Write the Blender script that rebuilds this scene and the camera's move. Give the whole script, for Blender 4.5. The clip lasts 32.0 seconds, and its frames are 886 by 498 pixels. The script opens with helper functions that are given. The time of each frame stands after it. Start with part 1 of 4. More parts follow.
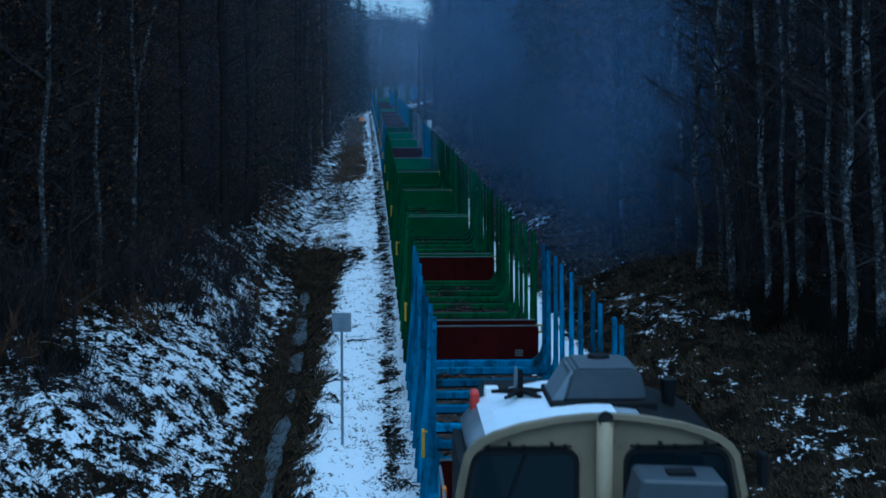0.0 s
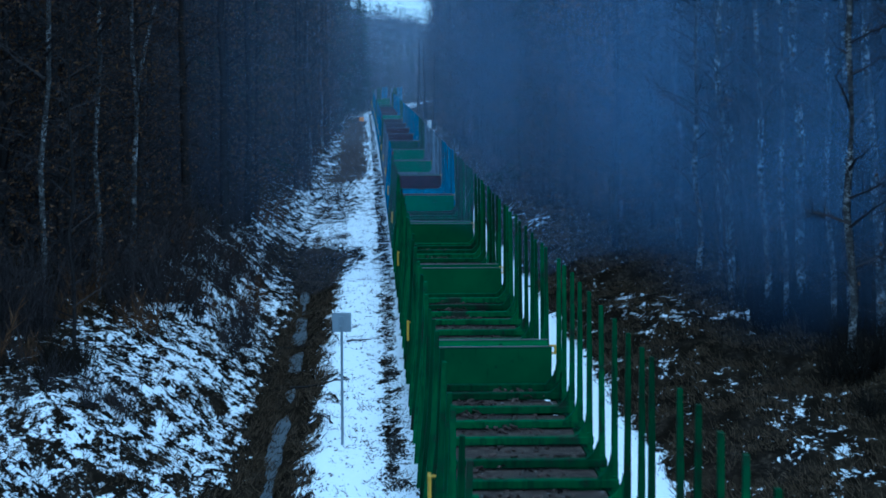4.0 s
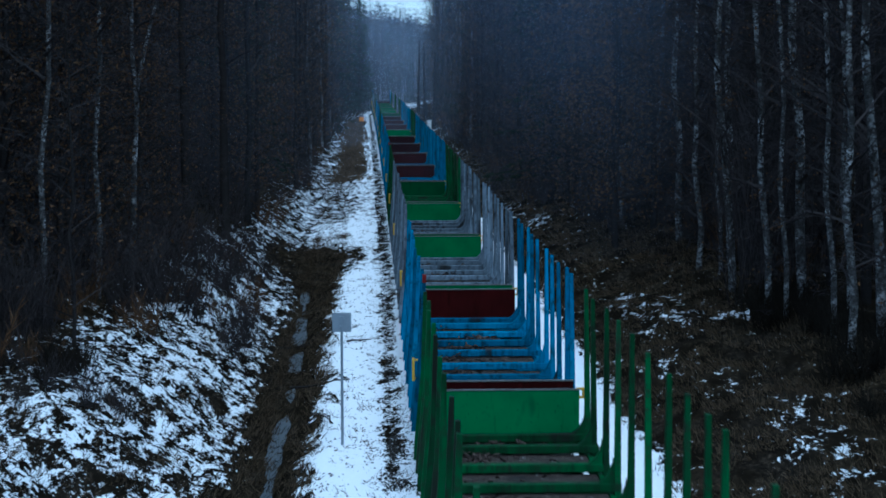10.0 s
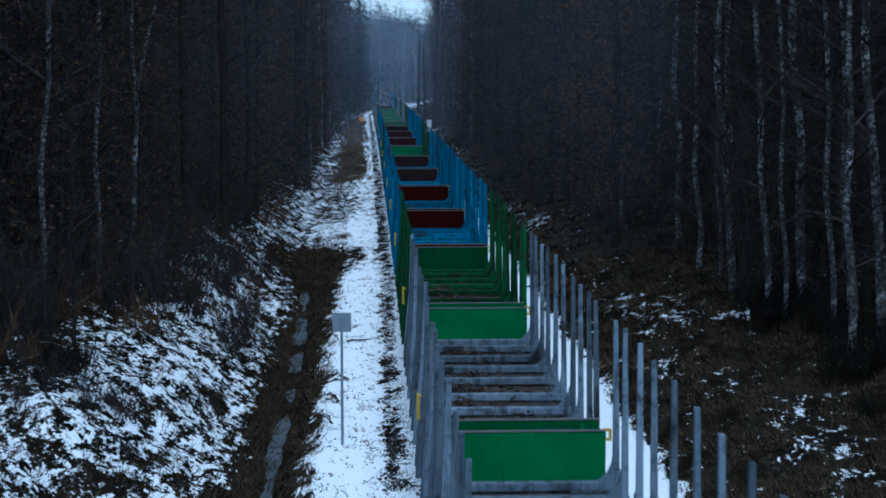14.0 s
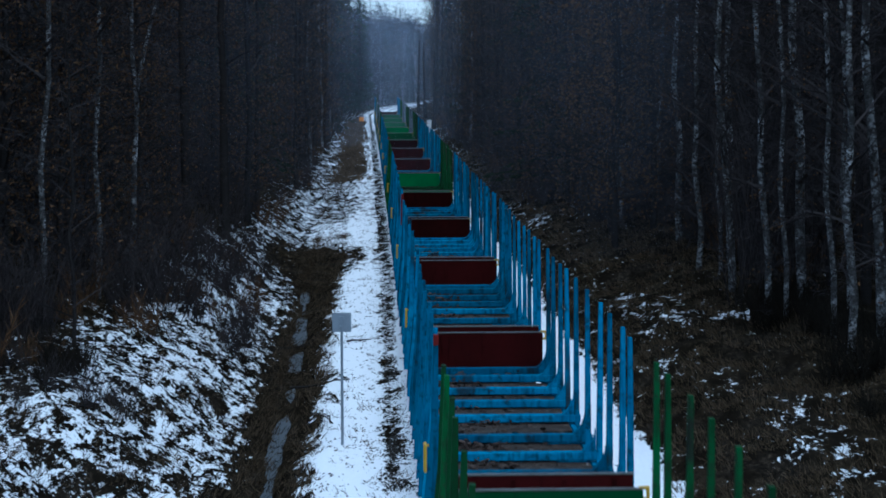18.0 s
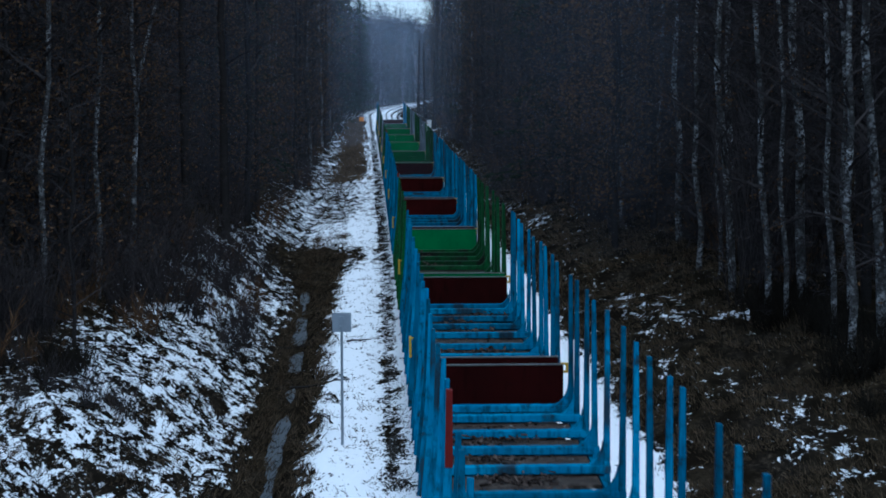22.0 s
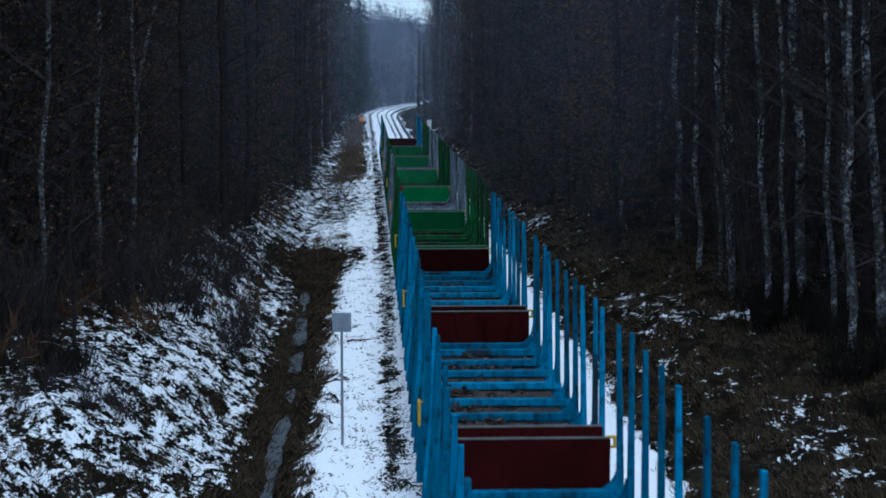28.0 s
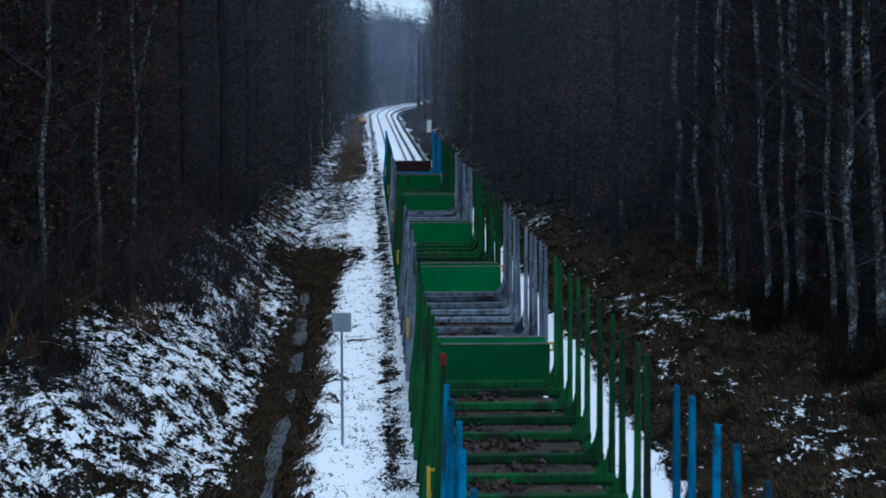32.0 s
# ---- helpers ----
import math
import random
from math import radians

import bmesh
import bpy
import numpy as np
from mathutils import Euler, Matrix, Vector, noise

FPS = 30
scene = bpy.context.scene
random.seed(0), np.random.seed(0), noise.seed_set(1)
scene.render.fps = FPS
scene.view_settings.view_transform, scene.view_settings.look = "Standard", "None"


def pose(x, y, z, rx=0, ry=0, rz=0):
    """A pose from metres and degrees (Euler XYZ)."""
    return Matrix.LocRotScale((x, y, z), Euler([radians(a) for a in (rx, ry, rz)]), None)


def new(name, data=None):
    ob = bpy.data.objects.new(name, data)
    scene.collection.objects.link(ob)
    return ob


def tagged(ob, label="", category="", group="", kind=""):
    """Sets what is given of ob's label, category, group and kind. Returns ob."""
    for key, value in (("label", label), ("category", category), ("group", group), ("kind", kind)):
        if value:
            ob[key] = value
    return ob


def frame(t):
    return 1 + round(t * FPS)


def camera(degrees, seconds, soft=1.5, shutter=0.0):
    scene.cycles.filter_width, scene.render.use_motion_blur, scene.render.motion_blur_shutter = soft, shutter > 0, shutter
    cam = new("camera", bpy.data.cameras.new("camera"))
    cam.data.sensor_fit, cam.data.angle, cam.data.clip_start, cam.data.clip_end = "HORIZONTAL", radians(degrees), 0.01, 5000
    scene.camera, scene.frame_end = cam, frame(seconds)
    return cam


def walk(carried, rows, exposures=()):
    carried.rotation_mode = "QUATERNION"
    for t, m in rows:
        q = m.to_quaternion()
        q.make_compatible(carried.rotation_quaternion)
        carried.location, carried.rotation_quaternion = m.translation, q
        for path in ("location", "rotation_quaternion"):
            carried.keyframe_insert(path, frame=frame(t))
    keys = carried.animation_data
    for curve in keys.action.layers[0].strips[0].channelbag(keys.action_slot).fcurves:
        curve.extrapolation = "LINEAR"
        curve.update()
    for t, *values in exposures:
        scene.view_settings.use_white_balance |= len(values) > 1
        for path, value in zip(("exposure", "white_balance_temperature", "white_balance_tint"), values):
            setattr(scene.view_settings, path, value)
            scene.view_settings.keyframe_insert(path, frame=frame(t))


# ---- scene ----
FOV = 29.77
EYE = (0.0, 0.0, 8.53)
cam = camera(FOV, 32.0, soft=1.7, shutter=0.5)
STILL = pose(*EYE, 90 - 6.27, 0, -2.28)
walk(cam, [(0, STILL), (32, STILL)],
     exposures=[(0, -0.20, 4080, -12), (1.2, 0.12, 3950, -12), (3.5, 0.35, 4030, -13), (6, 0.38, 4200, -11),
                (9, 0.34, 4550, -8), (14, 0.30, 4820, -4), (20, 0.28, 5000, -2), (32, 0.28, 5200, 0)])

# ---- light: an overcast winter dusk, brightest overhead along the cutting ----
world = bpy.data.worlds.new("overcast_sky")
scene.world = world
world.use_nodes = True
wn = world.node_tree.nodes
sky = wn.new("ShaderNodeTexSky")
sky.sky_type, sky.sun_disc = "NISHITA", False
sky.sun_elevation, sky.sun_rotation = radians(62), radians(170)
sky.air_density, sky.dust_density, sky.ozone_density = 1.0, 1.5, 1.0
wn["Background"].inputs["Strength"].default_value = 0.075
world.node_tree.links.new(sky.outputs["Color"], wn["Background"].inputs["Color"])
# an even layer of cloud over it
cloud = wn.new("ShaderNodeBackground")
cloud.inputs["Color"].default_value, cloud.inputs["Strength"].default_value = (0.80, 0.88, 1.0, 1), 0.50
layers = wn.new("ShaderNodeAddShader")
world.node_tree.links.new(wn["Background"].outputs[0], layers.inputs[0])
world.node_tree.links.new(cloud.outputs[0], layers.inputs[1])
world.node_tree.links.new(layers.outputs[0], wn["World Output"].inputs["Surface"])
sun_lamp = bpy.data.lights.new("sun", "SUN")
sun_lamp.energy, sun_lamp.angle, sun_lamp.color = 1.10, radians(45), (1.0, 0.98, 0.95)
sun = new("sun", sun_lamp)
sun.matrix_world = pose(0, -60, 90, 28, 0, 10)

# ---- materials ----


def material(name, build):
    m = bpy.data.materials.new(name)
    m.use_nodes = True
    t = m.node_tree
    t.nodes.clear()
    out = t.nodes.new("ShaderNodeOutputMaterial")
    build(t, out)
    return m


def node(t, kind, **given):
    n = t.nodes.new("ShaderNode" + kind)
    for k, v in given.items():
        if k in n.inputs:
            n.inputs[k].default_value = v
    return n


def ramp(t, fac, stops):
    n = t.nodes.new("ShaderNodeValToRGB")
    e = n.color_ramp.elements
    while len(e) < len(stops):
        e.new(0.5)
    for el, (p, c) in zip(e, stops):
        el.position = p
        el.color = (*c, 1) if len(c) == 3 else c
    t.links.new(fac, n.inputs[0])
    return n.outputs[0]


def math_node(t, op, a, b=None, clamp=False):
    n = t.nodes.new("ShaderNodeMath")
    n.operation, n.use_clamp = op, clamp
    for i, v in enumerate((a, b)):
        if v is None:
            continue
        if isinstance(v, (int, float)):
            n.inputs[i].default_value = v
        else:
            t.links.new(v, n.inputs[i])
    return n.outputs[0]


def coords(t, which="Object", scale=(1, 1, 1), turn=(0, 0, 0)):
    c = t.nodes.new("ShaderNodeTexCoord")
    m = t.nodes.new("ShaderNodeMapping")
    m.inputs["Scale"].default_value = scale
    m.inputs["Rotation"].default_value = turn
    t.links.new(c.outputs[which], m.inputs["Vector"])
    return m.outputs[0]


def noise_tex(t, vec, scale, detail=4.0, rough=0.55):
    n = t.nodes.new("ShaderNodeTexNoise")
    n.inputs["Scale"].default_value = scale
    n.inputs["Detail"].default_value = detail
    n.inputs["Roughness"].default_value = rough
    t.links.new(vec, n.inputs["Vector"])
    return n.outputs["Fac"]


def mix(t, fac, a, b, blend="MIX"):
    n = t.nodes.new("ShaderNodeMix")
    n.data_type, n.blend_type = "RGBA", blend
    for sock, v in ((n.inputs[0], fac), (n.inputs[6], a), (n.inputs[7], b)):
        if isinstance(v, tuple):
            sock.default_value = (*v, 1)
        elif isinstance(v, (int, float)):
            sock.default_value = v
        else:
            t.links.new(v, sock)
    return n.outputs[2]


def bump(t, height, strength, distance):
    n = t.nodes.new("ShaderNodeBump")
    n.inputs["Strength"].default_value = strength
    n.inputs["Distance"].default_value = distance
    t.links.new(height, n.inputs["Height"])
    return n.outputs[0]


def surface(t, out, color, rough=0.7, metal=0.0, normal=None, spec=0.4):
    b = t.nodes.new("ShaderNodeBsdfPrincipled")
    for key, v in (("Base Color", color), ("Roughness", rough), ("Metallic", metal), ("Specular IOR Level", spec)):
        if isinstance(v, tuple):
            b.inputs[key].default_value = (*v, 1)
        elif isinstance(v, (int, float)):
            b.inputs[key].default_value = v
        else:
            t.links.new(v, b.inputs[key])
    if normal is not None:
        t.links.new(normal, b.inputs["Normal"])
    t.links.new(b.outputs[0], out.inputs[0])
    return b


def scattered(t, scale=(1, 1, 1)):
    """Object coordinates, shifted at random from object to object."""
    c = t.nodes.new("ShaderNodeTexCoord")
    info = t.nodes.new("ShaderNodeObjectInfo")
    far = t.nodes.new("ShaderNodeVectorMath")
    far.operation = "SCALE"
    far.inputs[0].default_value = (37.0, 53.0, 29.0)
    t.links.new(info.outputs["Random"], far.inputs["Scale"])
    add = t.nodes.new("ShaderNodeVectorMath")
    t.links.new(c.outputs["Object"], add.inputs[0])
    t.links.new(far.outputs[0], add.inputs[1])
    m = t.nodes.new("ShaderNodeMapping")
    m.inputs["Scale"].default_value = scale
    t.links.new(add.outputs[0], m.inputs["Vector"])
    return m.outputs[0], info.outputs["Random"]


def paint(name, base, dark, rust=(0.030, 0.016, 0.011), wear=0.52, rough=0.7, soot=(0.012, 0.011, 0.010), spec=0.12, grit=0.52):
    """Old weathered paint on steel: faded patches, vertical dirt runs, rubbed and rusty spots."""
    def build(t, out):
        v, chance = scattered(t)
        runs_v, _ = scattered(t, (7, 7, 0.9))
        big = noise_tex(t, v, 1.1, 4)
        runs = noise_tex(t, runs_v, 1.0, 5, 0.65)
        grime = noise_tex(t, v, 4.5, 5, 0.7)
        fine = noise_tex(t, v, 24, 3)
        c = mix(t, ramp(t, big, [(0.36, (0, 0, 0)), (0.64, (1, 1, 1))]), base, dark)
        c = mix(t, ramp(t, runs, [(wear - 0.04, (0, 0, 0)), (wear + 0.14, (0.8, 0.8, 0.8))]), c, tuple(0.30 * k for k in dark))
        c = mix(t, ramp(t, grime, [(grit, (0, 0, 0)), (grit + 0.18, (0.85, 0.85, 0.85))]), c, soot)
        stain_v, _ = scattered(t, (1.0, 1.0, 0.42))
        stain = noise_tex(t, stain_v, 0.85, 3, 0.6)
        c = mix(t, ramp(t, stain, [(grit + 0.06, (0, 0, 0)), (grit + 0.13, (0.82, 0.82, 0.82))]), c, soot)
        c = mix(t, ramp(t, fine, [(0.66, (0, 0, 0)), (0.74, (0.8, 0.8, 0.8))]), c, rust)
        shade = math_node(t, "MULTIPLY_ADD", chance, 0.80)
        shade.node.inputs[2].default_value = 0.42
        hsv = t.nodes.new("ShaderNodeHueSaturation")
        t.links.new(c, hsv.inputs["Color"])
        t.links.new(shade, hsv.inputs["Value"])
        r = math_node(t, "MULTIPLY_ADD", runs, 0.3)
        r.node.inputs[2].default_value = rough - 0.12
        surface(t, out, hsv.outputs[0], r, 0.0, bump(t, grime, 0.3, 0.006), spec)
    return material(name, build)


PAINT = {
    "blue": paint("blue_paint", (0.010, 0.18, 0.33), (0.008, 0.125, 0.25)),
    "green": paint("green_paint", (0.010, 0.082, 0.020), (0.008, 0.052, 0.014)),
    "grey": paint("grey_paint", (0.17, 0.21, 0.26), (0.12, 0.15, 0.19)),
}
BOARD = {
    "red": paint("oxide_red_board", (0.031, 0.0034, 0.0036), (0.021, 0.0026, 0.0027), rust=(0.03, 0.007, 0.006), wear=0.60, soot=(0.012, 0.0035, 0.0035), spec=0.03, grit=0.60),
    "green": paint("green_board", (0.010, 0.125, 0.034), (0.008, 0.098, 0.027), wear=0.66, grit=0.61),
}


def plain(name, color, rough=0.6, metal=0.0, var=0.35, scale=6.0, rise=0.004, spec=0.4):
    def build(t, out):
        v = coords(t)
        n1 = noise_tex(t, v, scale, 4)
        n2 = noise_tex(t, v, scale * 9, 3)
        c = mix(t, n1, tuple(k * (1 - var) for k in color), tuple(min(1, k * (1 + var)) for k in color))
        c = mix(t, ramp(t, n2, [(0.6, (0, 0, 0)), (0.8, (0.5, 0.5, 0.5))]), c, tuple(k * 0.45 for k in color))
        surface(t, out, c, rough, metal, bump(t, n2, 0.35, rise), spec)
    return material(name, build)


YELLOW = plain("yellow_paint", (0.42, 0.26, 0.02), 0.5)
BLACK_STEEL = plain("sooty_black_steel", (0.009, 0.009, 0.0095), 0.7, spec=0.12)
DARK_STEEL = plain("dark_underframe_steel", (0.022, 0.02, 0.019), 0.75)
RAIL_STEEL = plain("rail_steel", (0.05, 0.045, 0.042), 0.45, 0.6)
TIMBER = plain("sleeper_timber", (0.035, 0.028, 0.022), 0.85)
CREAM = paint("cream_cab_paint", (0.40, 0.315, 0.19), (0.31, 0.245, 0.15), rust=(0.06, 0.04, 0.025), wear=0.66, rough=0.6, soot=(0.10, 0.085, 0.06), spec=0.3, grit=0.60)
WET_SHEET = plain("wet_pale_roof_sheet", (0.24, 0.26, 0.29), 0.35, 0.2, var=0.35, scale=2.2)
GREY_HOUSING = plain("grey_housing_paint", (0.052, 0.060, 0.070), 0.5, var=0.2)
RED_PAINT = plain("red_stripe_paint", (0.42, 0.03, 0.02), 0.5)
WHITE_PAINT = plain("white_paint", (0.75, 0.76, 0.76), 0.5, var=0.1)
ORANGE = plain("orange_paint", (0.65, 0.22, 0.02), 0.5)
PALE_GREY = plain("pale_grey_trim", (0.10, 0.10, 0.095), 0.6, 0.2, var=0.6, scale=3)
GALVANISED = plain("galvanised_sheet", (0.20, 0.23, 0.27), 0.5, 0.3, var=0.15)
LOCO_SIDE = plain("dull_green_loco_paint", (0.018, 0.032, 0.035), 0.55)


def build_window(t, out):
    surface(t, out, (0.006, 0.011, 0.014), 0.06, 0.0, None, 0.6)


CAB_GLASS = material("dark_cab_glass", build_window)


def build_snow_sheet(t, out):
    v = coords(t)
    n = noise_tex(t, v, 2.2, 5)
    f = noise_tex(t, v, 30, 3)
    c = mix(t, ramp(t, n, [(0.60, (0, 0, 0)), (0.78, (1, 1, 1))]), (0.50, 0.52, 0.55), (0.26, 0.27, 0.29))
    surface(t, out, c, 0.8, 0, bump(t, f, 0.4, 0.02), 0.3)


SNOW = material("thin_wet_snow", build_snow_sheet)
ROOF_SNOW = plain("fresh_thin_snow", (0.70, 0.73, 0.78), 0.7, var=0.16, scale=2.5, rise=0.01)


def build_deck(t, out):
    v = coords(t)
    n = noise_tex(t, v, 1.1, 5)
    f = noise_tex(t, coords(t, scale=(2, 12, 2)), 3, 5, 0.65)
    c = ramp(t, f, [(0.34, (0.004, 0.0035, 0.003)), (0.52, (0.032, 0.024, 0.019)), (0.72, (0.15, 0.12, 0.10))])
    c = mix(t, ramp(t, n, [(0.58, (0, 0, 0)), (0.66, (0.8, 0.8, 0.8))]), c, (0.008, 0.008, 0.009))
    s = noise_tex(t, v, 4.5, 5, 0.7)
    c = mix(t, ramp(t, s, [(0.64, (0, 0, 0)), (0.70, (0.7, 0.7, 0.7))]), c, (0.5, 0.52, 0.55))
    surface(t, out, c, 0.92, 0, bump(t, f, 0.7, 0.03), 0.2)


DECK = material("littered_deck", build_deck)


def build_ground(t, out):
    """Patchy thin snow over brown grass and soil; the attribute says how much of it lies there."""
    a = t.nodes.new("ShaderNodeAttribute")
    a.attribute_name = "snow"
    v = coords(t)
    broad = noise_tex(t, v, 0.42, 4)
    streak = noise_tex(t, coords(t, scale=(2.6, 1.15, 1.5), turn=(0, 0, 0.5)), 1.0, 6, 0.70)
    fine = noise_tex(t, coords(t, scale=(9, 4.5, 9)), 1.0, 4, 0.72)
    k = math_node(t, "MULTIPLY_ADD", broad, 0.45)
    k.node.inputs[2].default_value = -0.225
    k2 = math_node(t, "MULTIPLY_ADD", streak, 1.5)
    k2.node.inputs[2].default_value = -0.75
    k3 = math_node(t, "MULTIPLY_ADD", fine, 0.95)
    k3.node.inputs[2].default_value = -0.475
    s = math_node(t, "ADD", math_node(t, "ADD", a.outputs["Fac"], k), math_node(t, "ADD", k2, k3))
    mask = ramp(t, s, [(0.47, (0, 0, 0)), (0.54, (1, 1, 1))])
    soil = ramp(t, fine, [(0.36, (0.005, 0.0045, 0.004)), (0.55, (0.024, 0.019, 0.0145)), (0.74, (0.095, 0.072, 0.050))])
    grass = ramp(t, streak, [(0.40, (0.006, 0.005, 0.0035)), (0.57, (0.036, 0.027, 0.017)), (0.74, (0.135, 0.100, 0.060))])
    base = mix(t, ramp(t, broad, [(0.4, (0, 0, 0)), (0.6, (1, 1, 1))]), soil, grass)
    # random near-black patches over soil and grass
    dark_patch = noise_tex(t, coords(t, scale=(1.0, 0.5, 1.0)), 1.5, 3)
    base = mix(t, ramp(t, dark_patch, [(0.42, (0.85, 0.85, 0.85)), (0.60, (0, 0, 0))]), base, (0.007, 0.0055, 0.004))
    snow = mix(t, fine, (0.79, 0.81, 0.85), (0.90, 0.91, 0.94))
    h = math_node(t, "ADD", math_node(t, "MULTIPLY", mask, 0.6), math_node(t, "MULTIPLY", fine, 0.7))
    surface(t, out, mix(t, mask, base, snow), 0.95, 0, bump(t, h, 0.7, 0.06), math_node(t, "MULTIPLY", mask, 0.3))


GROUND = material("snowy_grass_ground", build_ground)


def build_birch(t, out):
    v = coords(t, scale=(1, 1, 1))
    band = noise_tex(t, coords(t, scale=(7.0, 7.0, 8.0)), 1.0, 5, 0.8)
    big = noise_tex(t, coords(t, scale=(1.6, 1.6, 1.5)), 1.0, 4)
    c = ramp(t, band, [(0.43, (0.010, 0.0095, 0.0095)), (0.50, (0.13, 0.127, 0.128)), (0.58, (0.42, 0.415, 0.42))])
    c = mix(t, ramp(t, big, [(0.36, (0, 0, 0)), (0.55, (0.9, 0.9, 0.9))]), c, (0.03, 0.028, 0.027))
    surface(t, out, c, 0.9, 0, bump(t, band, 0.5, 0.02), 0.05)


BIRCH = material("birch_bark", build_birch)
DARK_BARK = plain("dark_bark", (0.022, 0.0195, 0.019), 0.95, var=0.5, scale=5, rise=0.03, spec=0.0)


def twig(name, a, b):
    def build(t, out):
        g = t.nodes.new("ShaderNodeNewGeometry")
        c = mix(t, g.outputs["Random Per Island"], a, b)
        surface(t, out, c, 1.0, 0, None, 0.0)
    return material(name, build)


DARK_TWIGS = twig("near_black_twigs", (0.008, 0.007, 0.006), (0.02, 0.017, 0.014))
TWIGS = twig("bare_twigs", (0.015, 0.0135, 0.0145), (0.054, 0.046, 0.045))
RUSTY = twig("withered_leaves", (0.028, 0.018, 0.012), (0.115, 0.066, 0.034))
BARK_LITTER = twig("bark_litter", (0.006, 0.005, 0.0048), (0.085, 0.064, 0.055))
# darker grass for the ditch and its bank
DARK_GRASS = twig("dark_brown_grass", (0.006, 0.005, 0.004), (0.105, 0.077, 0.050))
DRY_GRASS = twig("dry_grass", (0.007, 0.0058, 0.0045), (0.155, 0.112, 0.071))
NEEDLES = twig("spruce_needles", (0.012, 0.018, 0.013), (0.03, 0.04, 0.026))


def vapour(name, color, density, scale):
    """A sheet tinted as thin vapour: scatters some light, passes the rest, thinner towards its rim."""
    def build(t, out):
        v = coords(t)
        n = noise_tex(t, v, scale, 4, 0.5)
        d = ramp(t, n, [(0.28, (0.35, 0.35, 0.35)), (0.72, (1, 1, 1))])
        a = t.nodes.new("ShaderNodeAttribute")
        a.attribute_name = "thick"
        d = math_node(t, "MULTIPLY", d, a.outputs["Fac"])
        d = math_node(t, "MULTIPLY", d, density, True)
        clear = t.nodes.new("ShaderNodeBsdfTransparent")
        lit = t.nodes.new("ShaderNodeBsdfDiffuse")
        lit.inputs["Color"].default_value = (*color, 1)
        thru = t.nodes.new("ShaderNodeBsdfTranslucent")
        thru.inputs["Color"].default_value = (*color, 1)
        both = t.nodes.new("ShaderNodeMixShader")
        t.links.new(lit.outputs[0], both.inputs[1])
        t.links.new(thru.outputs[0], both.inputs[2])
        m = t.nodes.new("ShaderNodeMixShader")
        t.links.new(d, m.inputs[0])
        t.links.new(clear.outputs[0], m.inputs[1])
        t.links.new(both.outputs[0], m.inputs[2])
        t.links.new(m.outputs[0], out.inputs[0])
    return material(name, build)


# tint of the upright sheets that paint haze over what lies behind
HAZE_SHEET = vapour("painted_haze", (0.62, 0.72, 0.92), 0.08, 0.03)
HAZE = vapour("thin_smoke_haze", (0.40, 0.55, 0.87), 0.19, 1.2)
SMOKE = vapour("diesel_smoke", (0.30, 0.47, 0.82), 0.40, 1.6)

# ---- mesh helpers ----


def box(bm, x0, x1, y0, y1, z0, z1, bevel=0.0):
    m = Matrix.Translation(((x0 + x1) / 2, (y0 + y1) / 2, (z0 + z1) / 2)) @ Matrix.Diagonal((x1 - x0, y1 - y0, z1 - z0, 1))
    r = bmesh.ops.create_cube(bm, size=1, matrix=m)
    if bevel:
        es = list({e for v in r["verts"] for e in v.link_edges})
        bmesh.ops.bevel(bm, geom=es, offset=bevel, segments=1, affect="EDGES", profile=0.5)
    return bm


def tube(bm, a, b, r0, r1=None, sides=8):
    a, b = Vector(a), Vector(b)
    r1 = r0 if r1 is None else r1
    turn = (b - a).to_track_quat("Z", "Y").to_matrix().to_4x4()
    bmesh.ops.create_cone(bm, cap_ends=True, segments=sides, radius1=r0, radius2=r1, depth=(b - a).length,
                          matrix=Matrix.Translation((a + b) / 2) @ turn)
    return bm


def prism(bm, outline, y0, y1):
    """An outline in x and z, drawn out from y0 to y1."""
    lo = [bm.verts.new((x, y0, z)) for x, z in outline]
    hi = [bm.verts.new((x, y1, z)) for x, z in outline]
    n = len(outline)
    bm.faces.new(lo)
    bm.faces.new(hi[::-1])
    for i in range(n):
        bm.faces.new((lo[i], hi[i], hi[(i + 1) % n], lo[(i + 1) % n]))
    bmesh.ops.recalc_face_normals(bm, faces=bm.faces)
    return bm


def mesh_of(name, bm, mat, smooth=False):
    me = bpy.data.meshes.new(name)
    bm.to_mesh(me)
    bm.free()
    me.materials.append(mat)
    if smooth:
        me.polygons.foreach_set("use_smooth", [True] * len(me.polygons))
    return me


def part(name, bm, mat, parent, label="", smooth=False):
    ob = new(name, mesh_of(name, bm, mat, smooth) if isinstance(bm, bmesh.types.BMesh) else bm)
    ob.parent = parent
    return tagged(ob, label)


def raw_mesh(name, verts, faces, mat):
    me = bpy.data.meshes.new(name)
    me.from_pydata(verts, [], faces)
    me.materials.append(mat)
    me.update()
    return me


# ---- the plan: a line that runs away from the eye, drifts a little to one side and bends to the other far off ----
BEND_AT, BEND_R = 290.0, 620.0


def track_x(y):
    """Where the middle of the line lies, y metres away."""
    near = min(max(y, 0.0), BEND_AT)
    x = 2.56 - 0.0016 * near - 0.0000145 * near ** 2
    return x if y < BEND_AT else x + (y - BEND_AT) ** 2 / (2 * BEND_R)


def shift(y):
    return track_x(y) - 2.44


def on_track(q):
    """Place and heading at q metres along the line."""
    y = q if q <= BEND_AT else q - (q - BEND_AT) ** 3 / (6 * BEND_R ** 2)
    return track_x(y), y, -math.degrees(math.atan2(track_x(y + 1) - track_x(y - 1), 2))


